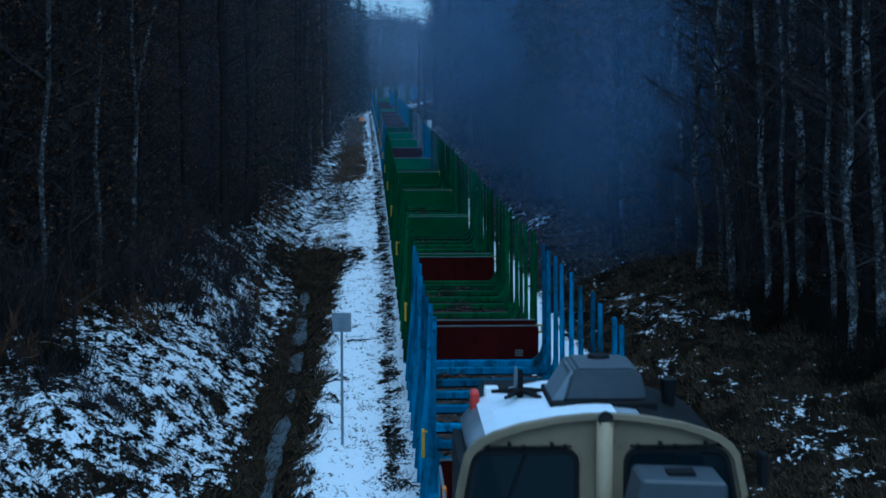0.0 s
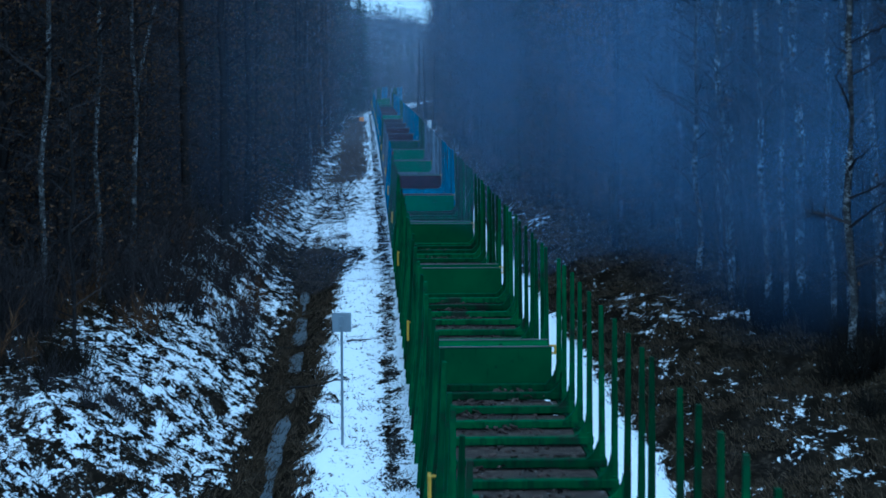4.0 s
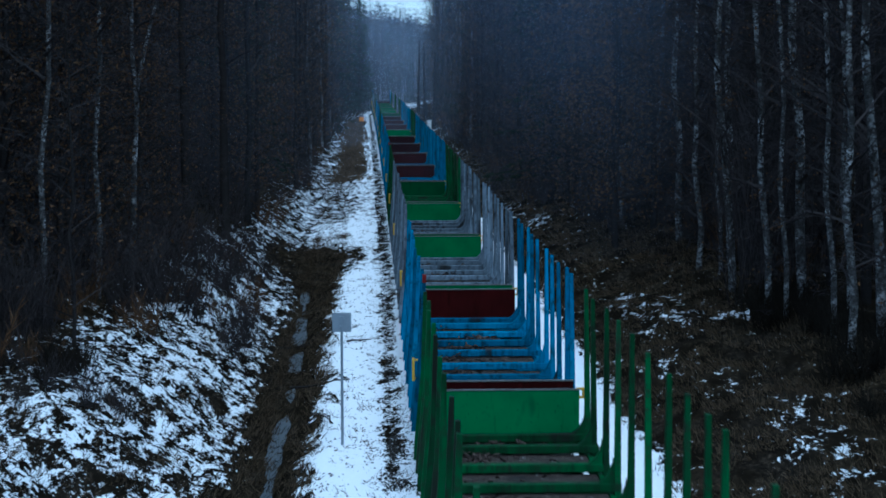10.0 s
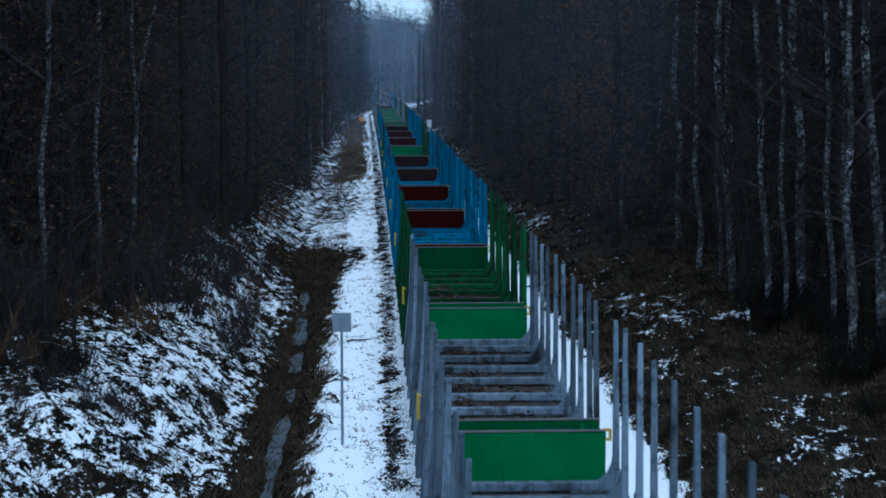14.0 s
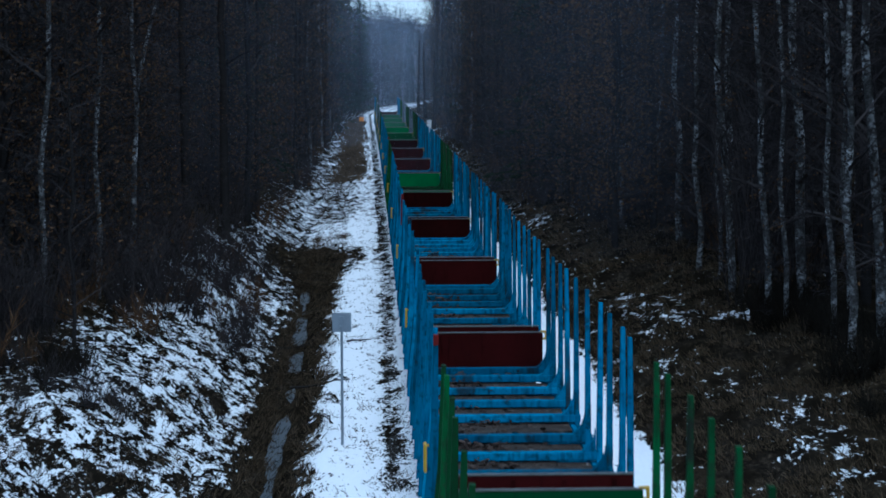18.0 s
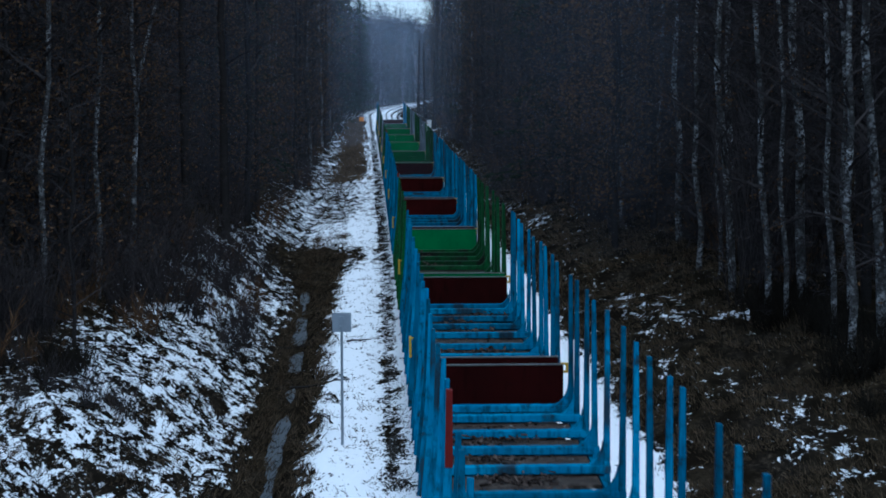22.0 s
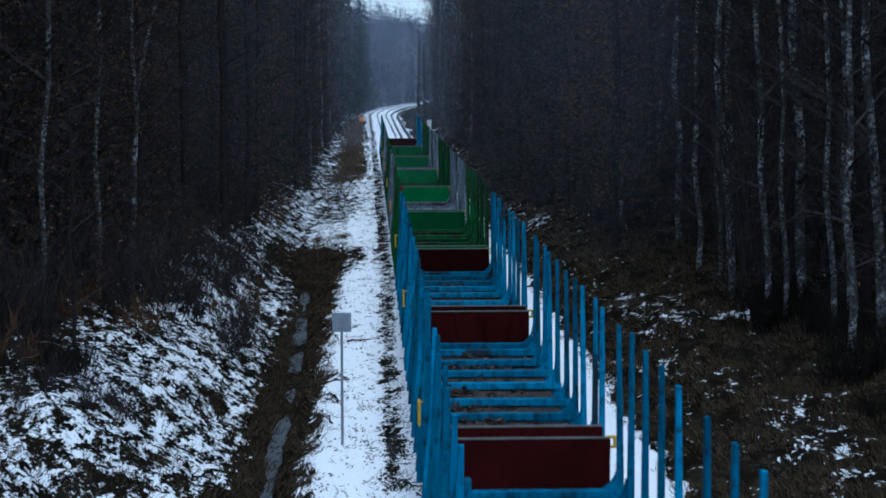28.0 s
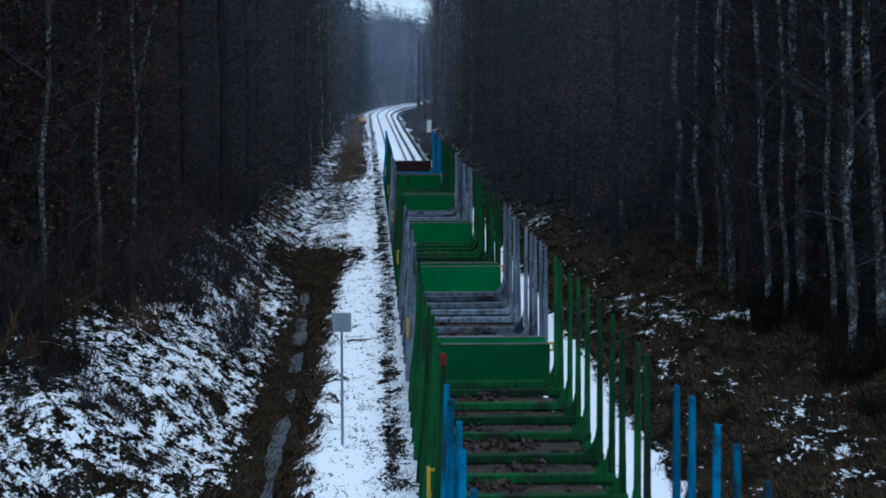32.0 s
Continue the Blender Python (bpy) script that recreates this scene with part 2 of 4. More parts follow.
def wood_shift(y):
    """How far the clearing through the woods swings aside beyond the straight."""
    return 0.0 if y < 262 else (y - 262) ** 2 / 1400


def edge_left(y):
    """Where the woods begin on one side of the line."""
    return float(np.interp(y, [20, 38, 41, 42.5, 45.7, 53, 63, 84, 100, 150, 260, 460], [-9.6, -9.6, -9.1, -7.8, -6.4, -6.5, -6.7, -5.9, -5.3, -5.0, -5.0, -5.6])) + wood_shift(min(y, 700))


SECTION = [(-3000, 6), (-70, 4.0), (-25, 2.8), (-12, 2.15), (-8.5, 1.75), (-7.0, 1.35), (-4.1, -0.45), (-3.1, -0.87), (-2.4, -0.89),
           (-1.65, -0.5), (-1.2, -0.30), (0.05, -0.30), (0.42, -0.27), (0.9, -0.17), (4.0, -0.17), (4.7, -0.34), (6.2, -0.46),
           (7.0, -0.12), (8.9, 0.70), (11.8, 1.45), (25, 2.4), (70, 3.4), (3000, 6)]
SEC_X, SEC_Z = [p[0] for p in SECTION], [p[1] for p in SECTION]


def ground_z(x, y):
    u = x - shift(min(y, 700))
    z = float(np.interp(u, SEC_X, SEC_Z))
    rough = 0.0 if -1.2 < u < 6.0 else 0.25 if -3.3 < u < -2.2 else 1.0
    if u < -1.2 and y > 70:
        # the bank flattens out further along, and the ditch ends at the crossing
        z *= 1 - 0.6 * min(1.0, (y - 70) / 90)
        if -4.2 < u:
            z = max(z, -0.46 - 0.3 * max(0.0, 1 - (y - 70) / 8))
    if -3.6 < u < -1.9 and y < 80:
        for px, py, wx, wy in PUDDLES:
            z -= 0.12 * math.exp(-((x - px) / wx) ** 2 - ((y - py) / (1.4 * wy)) ** 2)
        mid = float(np.interp(y, (30, 38, 43, 60, 69, 80), (-2.36, -2.38, -2.41, -2.72, -2.99, -3.2))) + 0.10 * noise.noise(Vector((0, y * 0.5, 3)))
        z -= max(0.0, 0.06 + 0.16 * noise.noise(Vector((3, y * 0.33, 8)))) * math.exp(-((x - mid) / 0.20) ** 2)
    if abs(u) < 80:
        p = Vector((x * 0.45, y * 0.3, 1.7))
        z += rough * (0.30 * noise.noise(p) + 0.10 * noise.noise(p * 4.1)) + 0.03 * noise.noise(p * 6.3) * (0 if 0.9 < u < 4.2 else 1)
    return z


SNOW_X = [-70, -12, -9.4, -8.2, -6.6, -3.65, -3.0, -2.1, -1.75, -1.25, 0.02, 0.14, 0.55, 0.70, 1.2, 1.4, 3.8, 4.2, 6.1, 6.6, 8.4, 12, 20]
SNOW_V = [0.18, 0.22, 0.34, 0.44, 0.48, 0.47, 0.16, 0.10, 0.42, 0.72, 0.76, 0.52, 0.50, 0.70, 0.76, 0.72, 0.72, 0.8, 0.84, 0.23, 0.235, 0.17, 0.06]
MID_V = [0.18, 0.2, 0.2, 0.26, 0.40, 0.47, 0.46, 0.46, 0.47, 0.52, 0.62, 0.42, 0.42, 0.70, 0.80, 0.80, 0.80, 0.80, 0.62, 0.26, 0.26, 0.22, 0.12]
FAR_V = [0.18, 0.2, 0.2, 0.22, 0.30, 0.42, 0.36, 0.33, 0.33, 0.36, 0.62, 0.40, 0.40, 0.70, 0.80, 0.86, 0.86, 0.80, 0.50, 0.26, 0.26, 0.24, 0.15]


SLOPE_DRIFTS = ((8.5, 87, 0.5, 2.5), (8.4, 56, 0.7, 2.0), (9.4, 51, 1.0, 2.6), (10.5, 48.5, 0.8, 1.3),
                (7.8, 44.8, 0.35, 0.8), (9.2, 40.7, 0.7, 0.9), (9.4, 37, 0.7, 1.6), (8.8, 35.3, 0.6, 1.2), (8.9, 33.3, 0.7, 0.8),
                (9.2, 31.2, 0.6, 0.5))
PUDDLES = ((-2.85, 61.8, 0.30, 1.6), (-2.75, 58.3, 0.22, 1.2), (-2.52, 43.2, 0.26, 0.9), (-2.55, 40.9, 0.14, 1.3), (-2.50, 37.0, 0.22, 1.3), (-3.0, 68, 0.2, 1.5))


def siding(q):
    """How far the second line lies beside the first."""
    return float(np.interp(q, (120, 152, 230, 300, 380), (2.1, 2.05, 1.97, 2.3, 3.1)))


def build_ground_sheet():
    xs = [-3000, -800, -250, -110] + list(np.arange(-70, -14, 2.0)) + list(np.arange(-14, 14.01, 0.18)) + \
        list(np.arange(16, 71, 2.5)) + [110, 250, 800, 3000]
    ys = [-600, -200, -80, -30, 0, 12] + list(np.arange(20, 80, 0.45)) + list(np.arange(80, 170, 0.9)) + \
        list(np.arange(170, 480, 2.2)) + [520, 580, 700, 1000, 1800, 4500]
    verts, snow = [], []
    for y in ys:
        s = shift(min(y, 700))
        w, w2 = min(1.0, max(0.0, (y - 72) / 12)), min(1.0, max(0.0, (y - 125) / 40))
        for x in xs:
            x2 = x + (s if abs(x) < 200 else 0)
            verts.append((x2, y, ground_z(x2, y)))
            u = x + 0.22 * noise.noise(Vector((x * 0.8, y * 0.9, 4))) + 0.10 * noise.noise(Vector((x * 3, y * 3.3, 2)))
            v = (1 - w) * np.interp(u, SNOW_X, SNOW_V) + w * ((1 - w2) * np.interp(u, SNOW_X, MID_V) + w2 * np.interp(u, SNOW_X, FAR_V))
            if w > 0 and u < 0.3:
                # wind-laid bars of snow across the verge
                v += 0.13 * w * noise.noise(Vector((x * 0.25, y * 0.42, 11)))
            if 0.0 < u < 0.75:
                v += 0.22 * noise.noise(Vector((u * 2, y * 0.55, 7)))
            if x + s < edge_left(y):
                v -= (0.17 if y < 74 else 0.25) * min(1.0, (edge_left(y) - x - s) / 2.2)
            if -5 < u < 0.1:
                # a muddy crossing, and a clean drift beyond it
                v += -0.36 * math.exp(-((y - 77) / 4.4) ** 2) * (1 if u < -0.5 else 0.4) + 0.35 * math.exp(-((y - 90) / 6) ** 2) * (1 if u > -3.4 else 0)
            # drifts that stayed on the open slope
            for dx, dy, wx, wy in SLOPE_DRIFTS:
                v += 0.17 * math.exp(-((x - dx) / (1.05 * wx)) ** 2 - ((y - dy) / (1.1 * wy)) ** 2)
            for rail in (2.44 - 0.76, 2.44 + 0.76):
                v -= 0.62 * math.exp(-((x - rail) / 0.13) ** 2)
            if y > 118:
                # bare furrows along the siding, and weeds beside it
                for rail in (-0.53, 0.53):
                    v -= 0.75 * math.exp(-((x - 2.44 - siding(y) - rail) / 0.17) ** 2)
                v -= 0.5 * math.exp(-((x - 2.44 - siding(y) - 1.5) / 0.6) ** 2) * (0.6 + noise.noise(Vector((x, y * 0.1, 5))))
            snow.append(v)
    n = len(xs)
    faces = [(j * n + i, j * n + i + 1, (j + 1) * n + i + 1, (j + 1) * n + i) for j in range(len(ys) - 1) for i in range(n - 1)]
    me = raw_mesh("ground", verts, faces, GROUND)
    at = me.attributes.new("snow", "FLOAT", "POINT")
    at.data.foreach_set("value", [float(k) for k in snow])
    me.polygons.foreach_set("use_smooth", [True] * len(me.polygons))
    return tagged(new("ground", me), "uneven ground with patchy thin snow over brown grass", "ground", kind="structure")


build_ground_sheet()


def sweep(name, outline, u, q0, q1, step, mat):
    """A rail: its outline drawn along the line at the offset u."""
    verts, faces = [], []
    qs = list(np.arange(q0, q1, step))
    n = len(outline)
    for q in qs:
        x, y, a = on_track(q)
        c, s = math.cos(radians(a)), math.sin(radians(a))
        for ox, oz in outline:
            verts.append((x + (u + ox) * c, y + (u + ox) * s, oz))
    for j in range(len(qs) - 1):
        for i in range(n):
            faces.append((j * n + i, j * n + (i + 1) % n, (j + 1) * n + (i + 1) % n, (j + 1) * n + i))
    return new(name, raw_mesh(name, verts, faces, mat))


RAIL_OUTLINE = [(-0.037, 0), (0.037, 0), (0.037, -0.045), (0.012, -0.06), (0.012, -0.15), (0.066, -0.17), (-0.066, -0.17), (-0.012, -0.15), (-0.012, -0.06), (-0.037, -0.045)]
for u in (-0.76, 0.76):
    tagged(sweep("rail", RAIL_OUTLINE, u, -60, 470, 4, RAIL_STEEL), "dark steel rail standing out of the snow", "rail", "rails of the line", "structure")


def build_siding():
    for side in (-0.53, 0.53):
        verts, faces = [], []
        qs = list(np.arange(128, 400, 4))
        n = len(RAIL_OUTLINE)
        for q in qs:
            x, y, a = on_track(q)
            c, s = math.cos(radians(a)), math.sin(radians(a))
            u = siding(q) + side
            for ox, oz in RAIL_OUTLINE:
                verts.append((x + (u + ox) * c, y + (u + ox) * s, oz - 0.02))
        for j in range(len(qs) - 1):
            for i in range(n):
                faces.append((j * n + i, j * n + (i + 1) % n, (j + 1) * n + (i + 1) % n, (j + 1) * n + i))
        tagged(new("rail", raw_mesh("rail", verts, faces, RAIL_STEEL)), "rusty siding rail in trodden snow", "rail", "rails of the siding", "structure")


build_siding()


def build_sleepers():
    verts, faces = [], []
    for q in np.arange(20, 430, 0.55):
        x, y, a = on_track(q)
        m = pose(x, y, -0.235, 0, 0, a + random.uniform(-1, 1))
        b = len(verts)
        w, d, h = 1.35 + random.uniform(-0.03, 0.03), 0.12, 0.05 + random.uniform(-0.03, 0.01)
        verts += [tuple(m @ Vector(p)) for p in ((-w, -d, 0), (w, -d, 0), (w, d, 0), (-w, d, 0), (-w, -d, h), (w, -d, h), (w, d, h), (-w, d, h))]
        faces += [tuple(b + i for i in f) for f in ((4, 5, 6, 7), (0, 1, 5, 4), (1, 2, 6, 5), (2, 3, 7, 6), (3, 0, 4, 7))]
    tagged(new("sleepers", raw_mesh("sleepers", verts, faces, TIMBER)), "dark timber sleepers half buried in snow", "sleepers", kind="stuff")


build_sleepers()

# ---- the log cars ----
STAKE_X = 1.59
FLOOR_Z, BOARD_TOP, STAKE_TOP = 1.27, 2.14, 4.23


STAKE_STEPS = [0, 0.95, 2.40, 3.78, 5.25, 7.05, 8.52, 9.90, 11.35, 12.30]


def u_corner(side):
    """The gusset that rounds the inner corner between bolster and stake."""
    r, n = 0.50, 7
    x0 = STAKE_X - 0.07
    pts = [(x0, FLOOR_Z + 0.10), (x0 - r, FLOOR_Z + 0.10)]
    for i in range(n + 1):
        a = math.pi / 2 * i / n
        pts.append((x0 - r + r * math.sin(a), FLOOR_Z + 0.10 + r - r * math.cos(a)))
    return [(side * x, z) for x, z in pts]


def car_meshes(half):
    """All meshes of a car whose frame reaches half metres to either side of its middle; y runs along it."""
    k = {}
    b = bmesh.new()
    for s in (-1, 1):
        box(b, s * 1.50 - 0.05, s * 1.50 + 0.05, -half, half, 0.93, 1.23, 0.012)
    box(b, -0.25, 0.25, -half, half, 0.82, 1.17)
    for y in np.linspace(-half + 0.07, half - 0.07, 9):
        box(b, -1.45, 1.45, y - 0.06, y + 0.06, 0.95, 1.17)
    k["frame"] = b
    b = box(bmesh.new(), -1.42, 0.80, -half + 0.02, half - 0.02, 1.18, 1.25)
    reach = half - 0.80
    for i, (y0, y1) in enumerate(zip(STAKE_STEPS, STAKE_STEPS[1:])):
        # one side of the floor is open in most of the bays
        y0, y1 = (-reach + y * 2 * reach / 12.30 for y in (y0, y1))
        if i % 4 == 1:
            box(b, 0.805, 1.42, y0, y1, 1.18, 1.25)
        else:
            box(b, 0.805, 1.42, y0 + (y1 - y0) * 0.62, y1, 1.17, 1.235)
    k["deck"] = b
    # dark plate added for the shade below the open bays
    k["floor_pan"] = box(bmesh.new(), -1.34, 1.34, -half + 0.1, half - 0.1, 0.93, 0.945)
    b = box(bmesh.new(), -STAKE_X - 0.07, STAKE_X + 0.07, -0.085, 0.085, FLOOR_Z + 0.015, FLOOR_Z + 0.17, 0.015)
    for s in (-1, 1):
        prism(b, u_corner(s), -0.075, 0.075)
    k["bolster"] = b
    # the stakes of one side stand in deep flared pockets, those of the other in slim ones
    for name, foot in (("flared_stake", 0.22), ("slim_stake", 0.075)):
        b = bmesh.new()
        prism(b, [(-0.056, 0.95), (foot, 0.95), (foot * 0.87, 1.45), (0.042 + foot * 0.17, 2.7), (0.034, STAKE_TOP), (-0.034, STAKE_TOP), (-0.042, 3.0)], -0.046, 0.046)
        box(b, -0.045, 0.045, -0.08, 0.08, 1.0, 1.5)
        k[name] = b
    for name, ln in (("red_head", 0.16), ("long_red_head", 1.05)):
        w = 0.036 + 0.012 * ln
        k[name] = prism(bmesh.new(), [(-w - 0.005, STAKE_TOP - ln), (w + 0.005, STAKE_TOP - ln), (0.041, STAKE_TOP + 0.005), (-0.041, STAKE_TOP + 0.005)], -0.057, 0.057)
    b = box(bmesh.new(), -1.50, 1.50, -0.035, 0.035, FLOOR_Z, BOARD_TOP, 0.01)
    k["end_board"] = b
    k["batten"] = box(bmesh.new(), -0.035, 0.035, 0.032, 0.065, FLOOR_Z + 0.04, BOARD_TOP - 0.05)
    k["stencil_bar"] = box(bmesh.new(), -0.10, 0.10, -0.042, -0.036, -0.018, 0.018)
    # paler strip along the top edge of the board
    k["board_cap"] = box(bmesh.new(), -1.505, 1.505, -0.045, 0.045, BOARD_TOP + 0.012, BOARD_TOP + 0.032)
    b = bmesh.new()
    for z in (BOARD_TOP - 0.14, BOARD_TOP + 0.03):
        tube(b, (1.44, 0, z), (1.58, 0, z), 0.028, sides=6)
    tube(b, (1.58, 0, BOARD_TOP - 0.16), (1.58, 0, BOARD_TOP + 0.05), 0.028, sides=6)
    k["hand_bracket"] = b
    b = bmesh.new()
    for y in (-0.09, 0.09):
        tube(b, (-1.75, y, 2.05), (-1.75, y, 2.50), 0.03, sides=6)
    for z in (2.08, 2.47):
        tube(b, (-1.75, -0.09, z), (-1.75, 0.09, z), 0.03, sides=6)
        tube(b, (-1.75, 0, z), (-1.64, 0, z), 0.02, sides=6)
    k["grab_handle"] = b
    b = bmesh.new()
    for s in (-1, 1):
        prism(b, [(s * 1.10 - 0.09, 0.35), (s * 1.10 + 0.09, 0.35), (s * 1.10 + 0.09, 0.72), (s * 1.10 - 0.09, 0.72)], -1.25, 1.25)
        for y in (-0.925, 0.925):
            box(b, s * 1.10 - 0.14, s * 1.10 + 0.14, y - 0.19, y + 0.19, 0.33, 0.64, 0.03)
    box(b, -1.1, 1.1, -0.2, 0.2, 0.5, 0.84)
    k["bogie"] = b
    b = tube(bmesh.new(), (-1.0, 0, 0.475), (1.0, 0, 0.475), 0.08)
    for s in (-1, 1):
        tube(b, (s * 0.70, 0, 0.475), (s * 0.83, 0, 0.475), 0.475, 0.475, 20)
        tube(b, (s * 0.655, 0, 0.475), (s * 0.70, 0, 0.475), 0.505, 0.505, 20)
    k["wheelset"] = b
    b = box(bmesh.new(), -0.12, 0.12, -0.55, 0.35, 0.95, 1.16, 0.03)
    box(b, -0.2, 0.2, 0.25, 0.5, 0.9, 1.2, 0.04)
    k["coupler"] = b
    return k


def litter(half, seed):
    """Bark and splinters left between the bolsters."""
    rnd = random.Random(seed)
    b = bmesh.new()
    for i in range(420):
        x, y = rnd.uniform(-1.25, 0.85), rnd.uniform(-half + 0.4, half - 0.4)
        l, w, h = rnd.uniform(0.03, 0.16), rnd.uniform(0.02, 0.06), rnd.uniform(0.01, 0.035)
        m = pose(x, y, 1.255 + h / 2, rnd.uniform(-8, 8), rnd.uniform(-4, 4), rnd.uniform(0, 180)) @ Matrix.Diagonal((l, w, h, 1))
        bmesh.ops.create_cube(b, size=1, matrix=m)
    for i in range(11):
        # scraps heaped up between the bolsters, higher along the middle
        x, y = rnd.gauss(-0.25, 0.45), rnd.uniform(-half + 1, half - 1)
        for j in range(34):
            l, w = rnd.uniform(0.05, 0.18), rnd.uniform(0.02, 0.06)
            m = pose(x + rnd.gauss(0, 0.26), y + rnd.gauss(0, 0.14), 1.27 + abs(rnd.gauss(0, 0.06)), rnd.uniform(-30, 30), rnd.uniform(-25, 25), rnd.uniform(0, 180))
            bmesh.ops.create_cube(b, size=1, matrix=m @ Matrix.Diagonal((l, w, 0.025, 1)))
    for v in b.verts:
        v.co += noise.noise_vector(v.co * 7) * 0.03
    return mesh_of("bark_litter", b, BARK_LITTER)


def kit(half, names_mats):
    return {n: mesh_of(n, b, names_mats.get(n, DARK_STEEL)) for n, b in car_meshes(half).items()}


KITS = {}
HEAD_RED = plain("faded_red_paint", (0.10, 0.009, 0.008), 0.7, var=0.4, spec=0.1)


def log_car(half, stake, board, seed, marked=False):
    """One open wagon for logs: deck, ten pairs of stakes on bolsters, a board at either end."""
    rnd = random.Random(seed)
    key = (half, stake, board)
    if key not in KITS:
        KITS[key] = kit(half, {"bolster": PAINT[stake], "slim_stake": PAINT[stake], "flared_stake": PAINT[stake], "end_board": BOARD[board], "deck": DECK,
                               "hand_bracket": YELLOW, "grab_handle": YELLOW, "frame": PAINT[stake], "red_head": HEAD_RED, "long_red_head": HEAD_RED, "board_cap": PALE_GREY, "batten": BOARD[board], "stencil_bar": PALE_GREY})
    k = KITS[key]
    words = {"blue": "blue", "green": "dark green", "grey": "faded grey-blue"}[stake]
    ends = {"red": "dark oxide-red", "green": "bright green"}[board]
    car = tagged(new("log_wagon"), f"empty log wagon with {words} stakes and {ends} end boards", "wagon", "wagons of the train")
    part("frame", k["frame"], None, car)
    part("floor_pan", k["floor_pan"], None, car)
    part("deck", k["deck"], None, car, "dirty deck strewn with bark and snow")
    tagged(part("bark_litter", litter(half, seed), None, car, "brown bark scraps lying on the deck"), kind="stuff")
    reach = half - 0.80
    for i, y0 in enumerate(STAKE_STEPS):
        y = -reach + y0 * 2 * reach / 12.30
        part("bolster", k["bolster"], None, car).location.y = y
        for s in (-1, 1):
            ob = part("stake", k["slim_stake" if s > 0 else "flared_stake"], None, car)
            ob.location = (s * STAKE_X, y, rnd.uniform(-0.05, 0.04))
            if i == 0 and s < 0 and seed in (106, 110, 112, 115, 118):
                part("red_head", k["long_red_head" if seed == 112 else "red_head"], None, ob, "red-painted stake head")
            ob.rotation_euler = (radians(rnd.uniform(-0.7, 0.7)), radians(-0.5 + rnd.uniform(-0.5, 0.5)), 0 if s > 0 else math.pi)
    for s in (-1, 1):
        ob = part("end_board", k["end_board"], None, car)
        ob.location.y = s * (half - 0.06)
        if s < 0:
            ob.rotation_euler.z = math.pi
        part("board_cap", k["board_cap"], None, ob, "pale grey top edge")
        for x in (-1.2, -0.4, 0.4, 1.2):
            part("batten", k["batten"], None, ob).location.x = x
        if s > 0 and marked:
            for dz in (0, 0.06, 0.12):
                part("stencil_bar", k["stencil_bar"], None, ob, "small white stencilled bar").location = (1.02, 0, FLOOR_Z + 0.16 + dz)
    part("hand_bracket", k["hand_bracket"], None, car, "yellow hand bracket").location.y = half - 0.05
    part("grab_handle", k["grab_handle"], None, car, "yellow grab handle").location.y = -half + 0.80
    for s in (-1, 1):
        bogie = part("bogie", k["bogie"], None, car)
        bogie.location.y = s * (half - 2.35)
        for y in (-0.925, 0.925):
            part("wheelset", k["wheelset"], None, bogie).location.y = y
        c = part("coupler", k["coupler"], None, car)
        c.location.y = s * (half + 0.05)
        c.rotation_euler.z = 0 if s > 0 else math.pi
    return car


TRAIN = [("blue", "red"), ("green", "red")] + [("green", "green")] * 4 + [("blue", "red")] + [("grey", "green")] * 2 + \
    [("green", "green")] + [("blue", "red")] * 4 + [("green", "green")] + [("blue", "red")] * 3 + [("green", "green")] + \
    [("grey", "green"), ("green", "green"), ("grey", "green"), ("green", "green"), ("blue", "red")]
HALF, PITCH, FIRST_END = 7.06, 14.96, 40.60
CARS = []
for i, (stake, board) in enumerate(TRAIN):
    CARS.append((log_car(HALF, stake, board, 100 + i, i == 0), FIRST_END + PITCH * i - HALF))


def travelled(t):
    """How far the train has come by t seconds; it gathers a little speed."""
    return 8.20842 * t + 0.00848763 * t ** 2 + 1.75462e-05 * t ** 3


# ---- the engine ----


CAB_SIDE = ((1.68, 3.40), (1.66, 3.64), (1.605, 3.90), (1.555, 4.12), (1.49, 4.22), (1.37, 4.31), (1.22, 4.383), (0.91, 4.478), (0.51, 4.552), (0.2, 4.582))


def cab_outline(z0):
    """A cab's end: sides that lean in above the waist, rounded shoulders, a gently arched top."""
    side = [p for p in CAB_SIDE if p[1] > z0 + 0.02]
    return [(-side[0][0], z0), (side[0][0], z0)] + side + [(0.0, 4.588)] + [(-x, z) for x, z in side[::-1]]


def pane_outline(x0, x1, z0, z1, r=0.12):
    """A windscreen with rounded corners; its outer edge follows the leaning side."""
    pts = []
    for cx, cz, a0 in ((x1 - r, z1 - r, 0), (x0 + r, z1 - r, 90), (x0 + r, z0 + r, 180), (x1 - r, z0 + r, 270)):
        for i in range(4):
            a = radians(a0 + 30 * i)
            x, z = cx + r * math.cos(a), cz + r * math.sin(a)
            pts.append((x + (0.20 * (4.15 - z) * (1 if x > 0 else -1) if abs(x) > 0.8 else 0), z))
    return pts


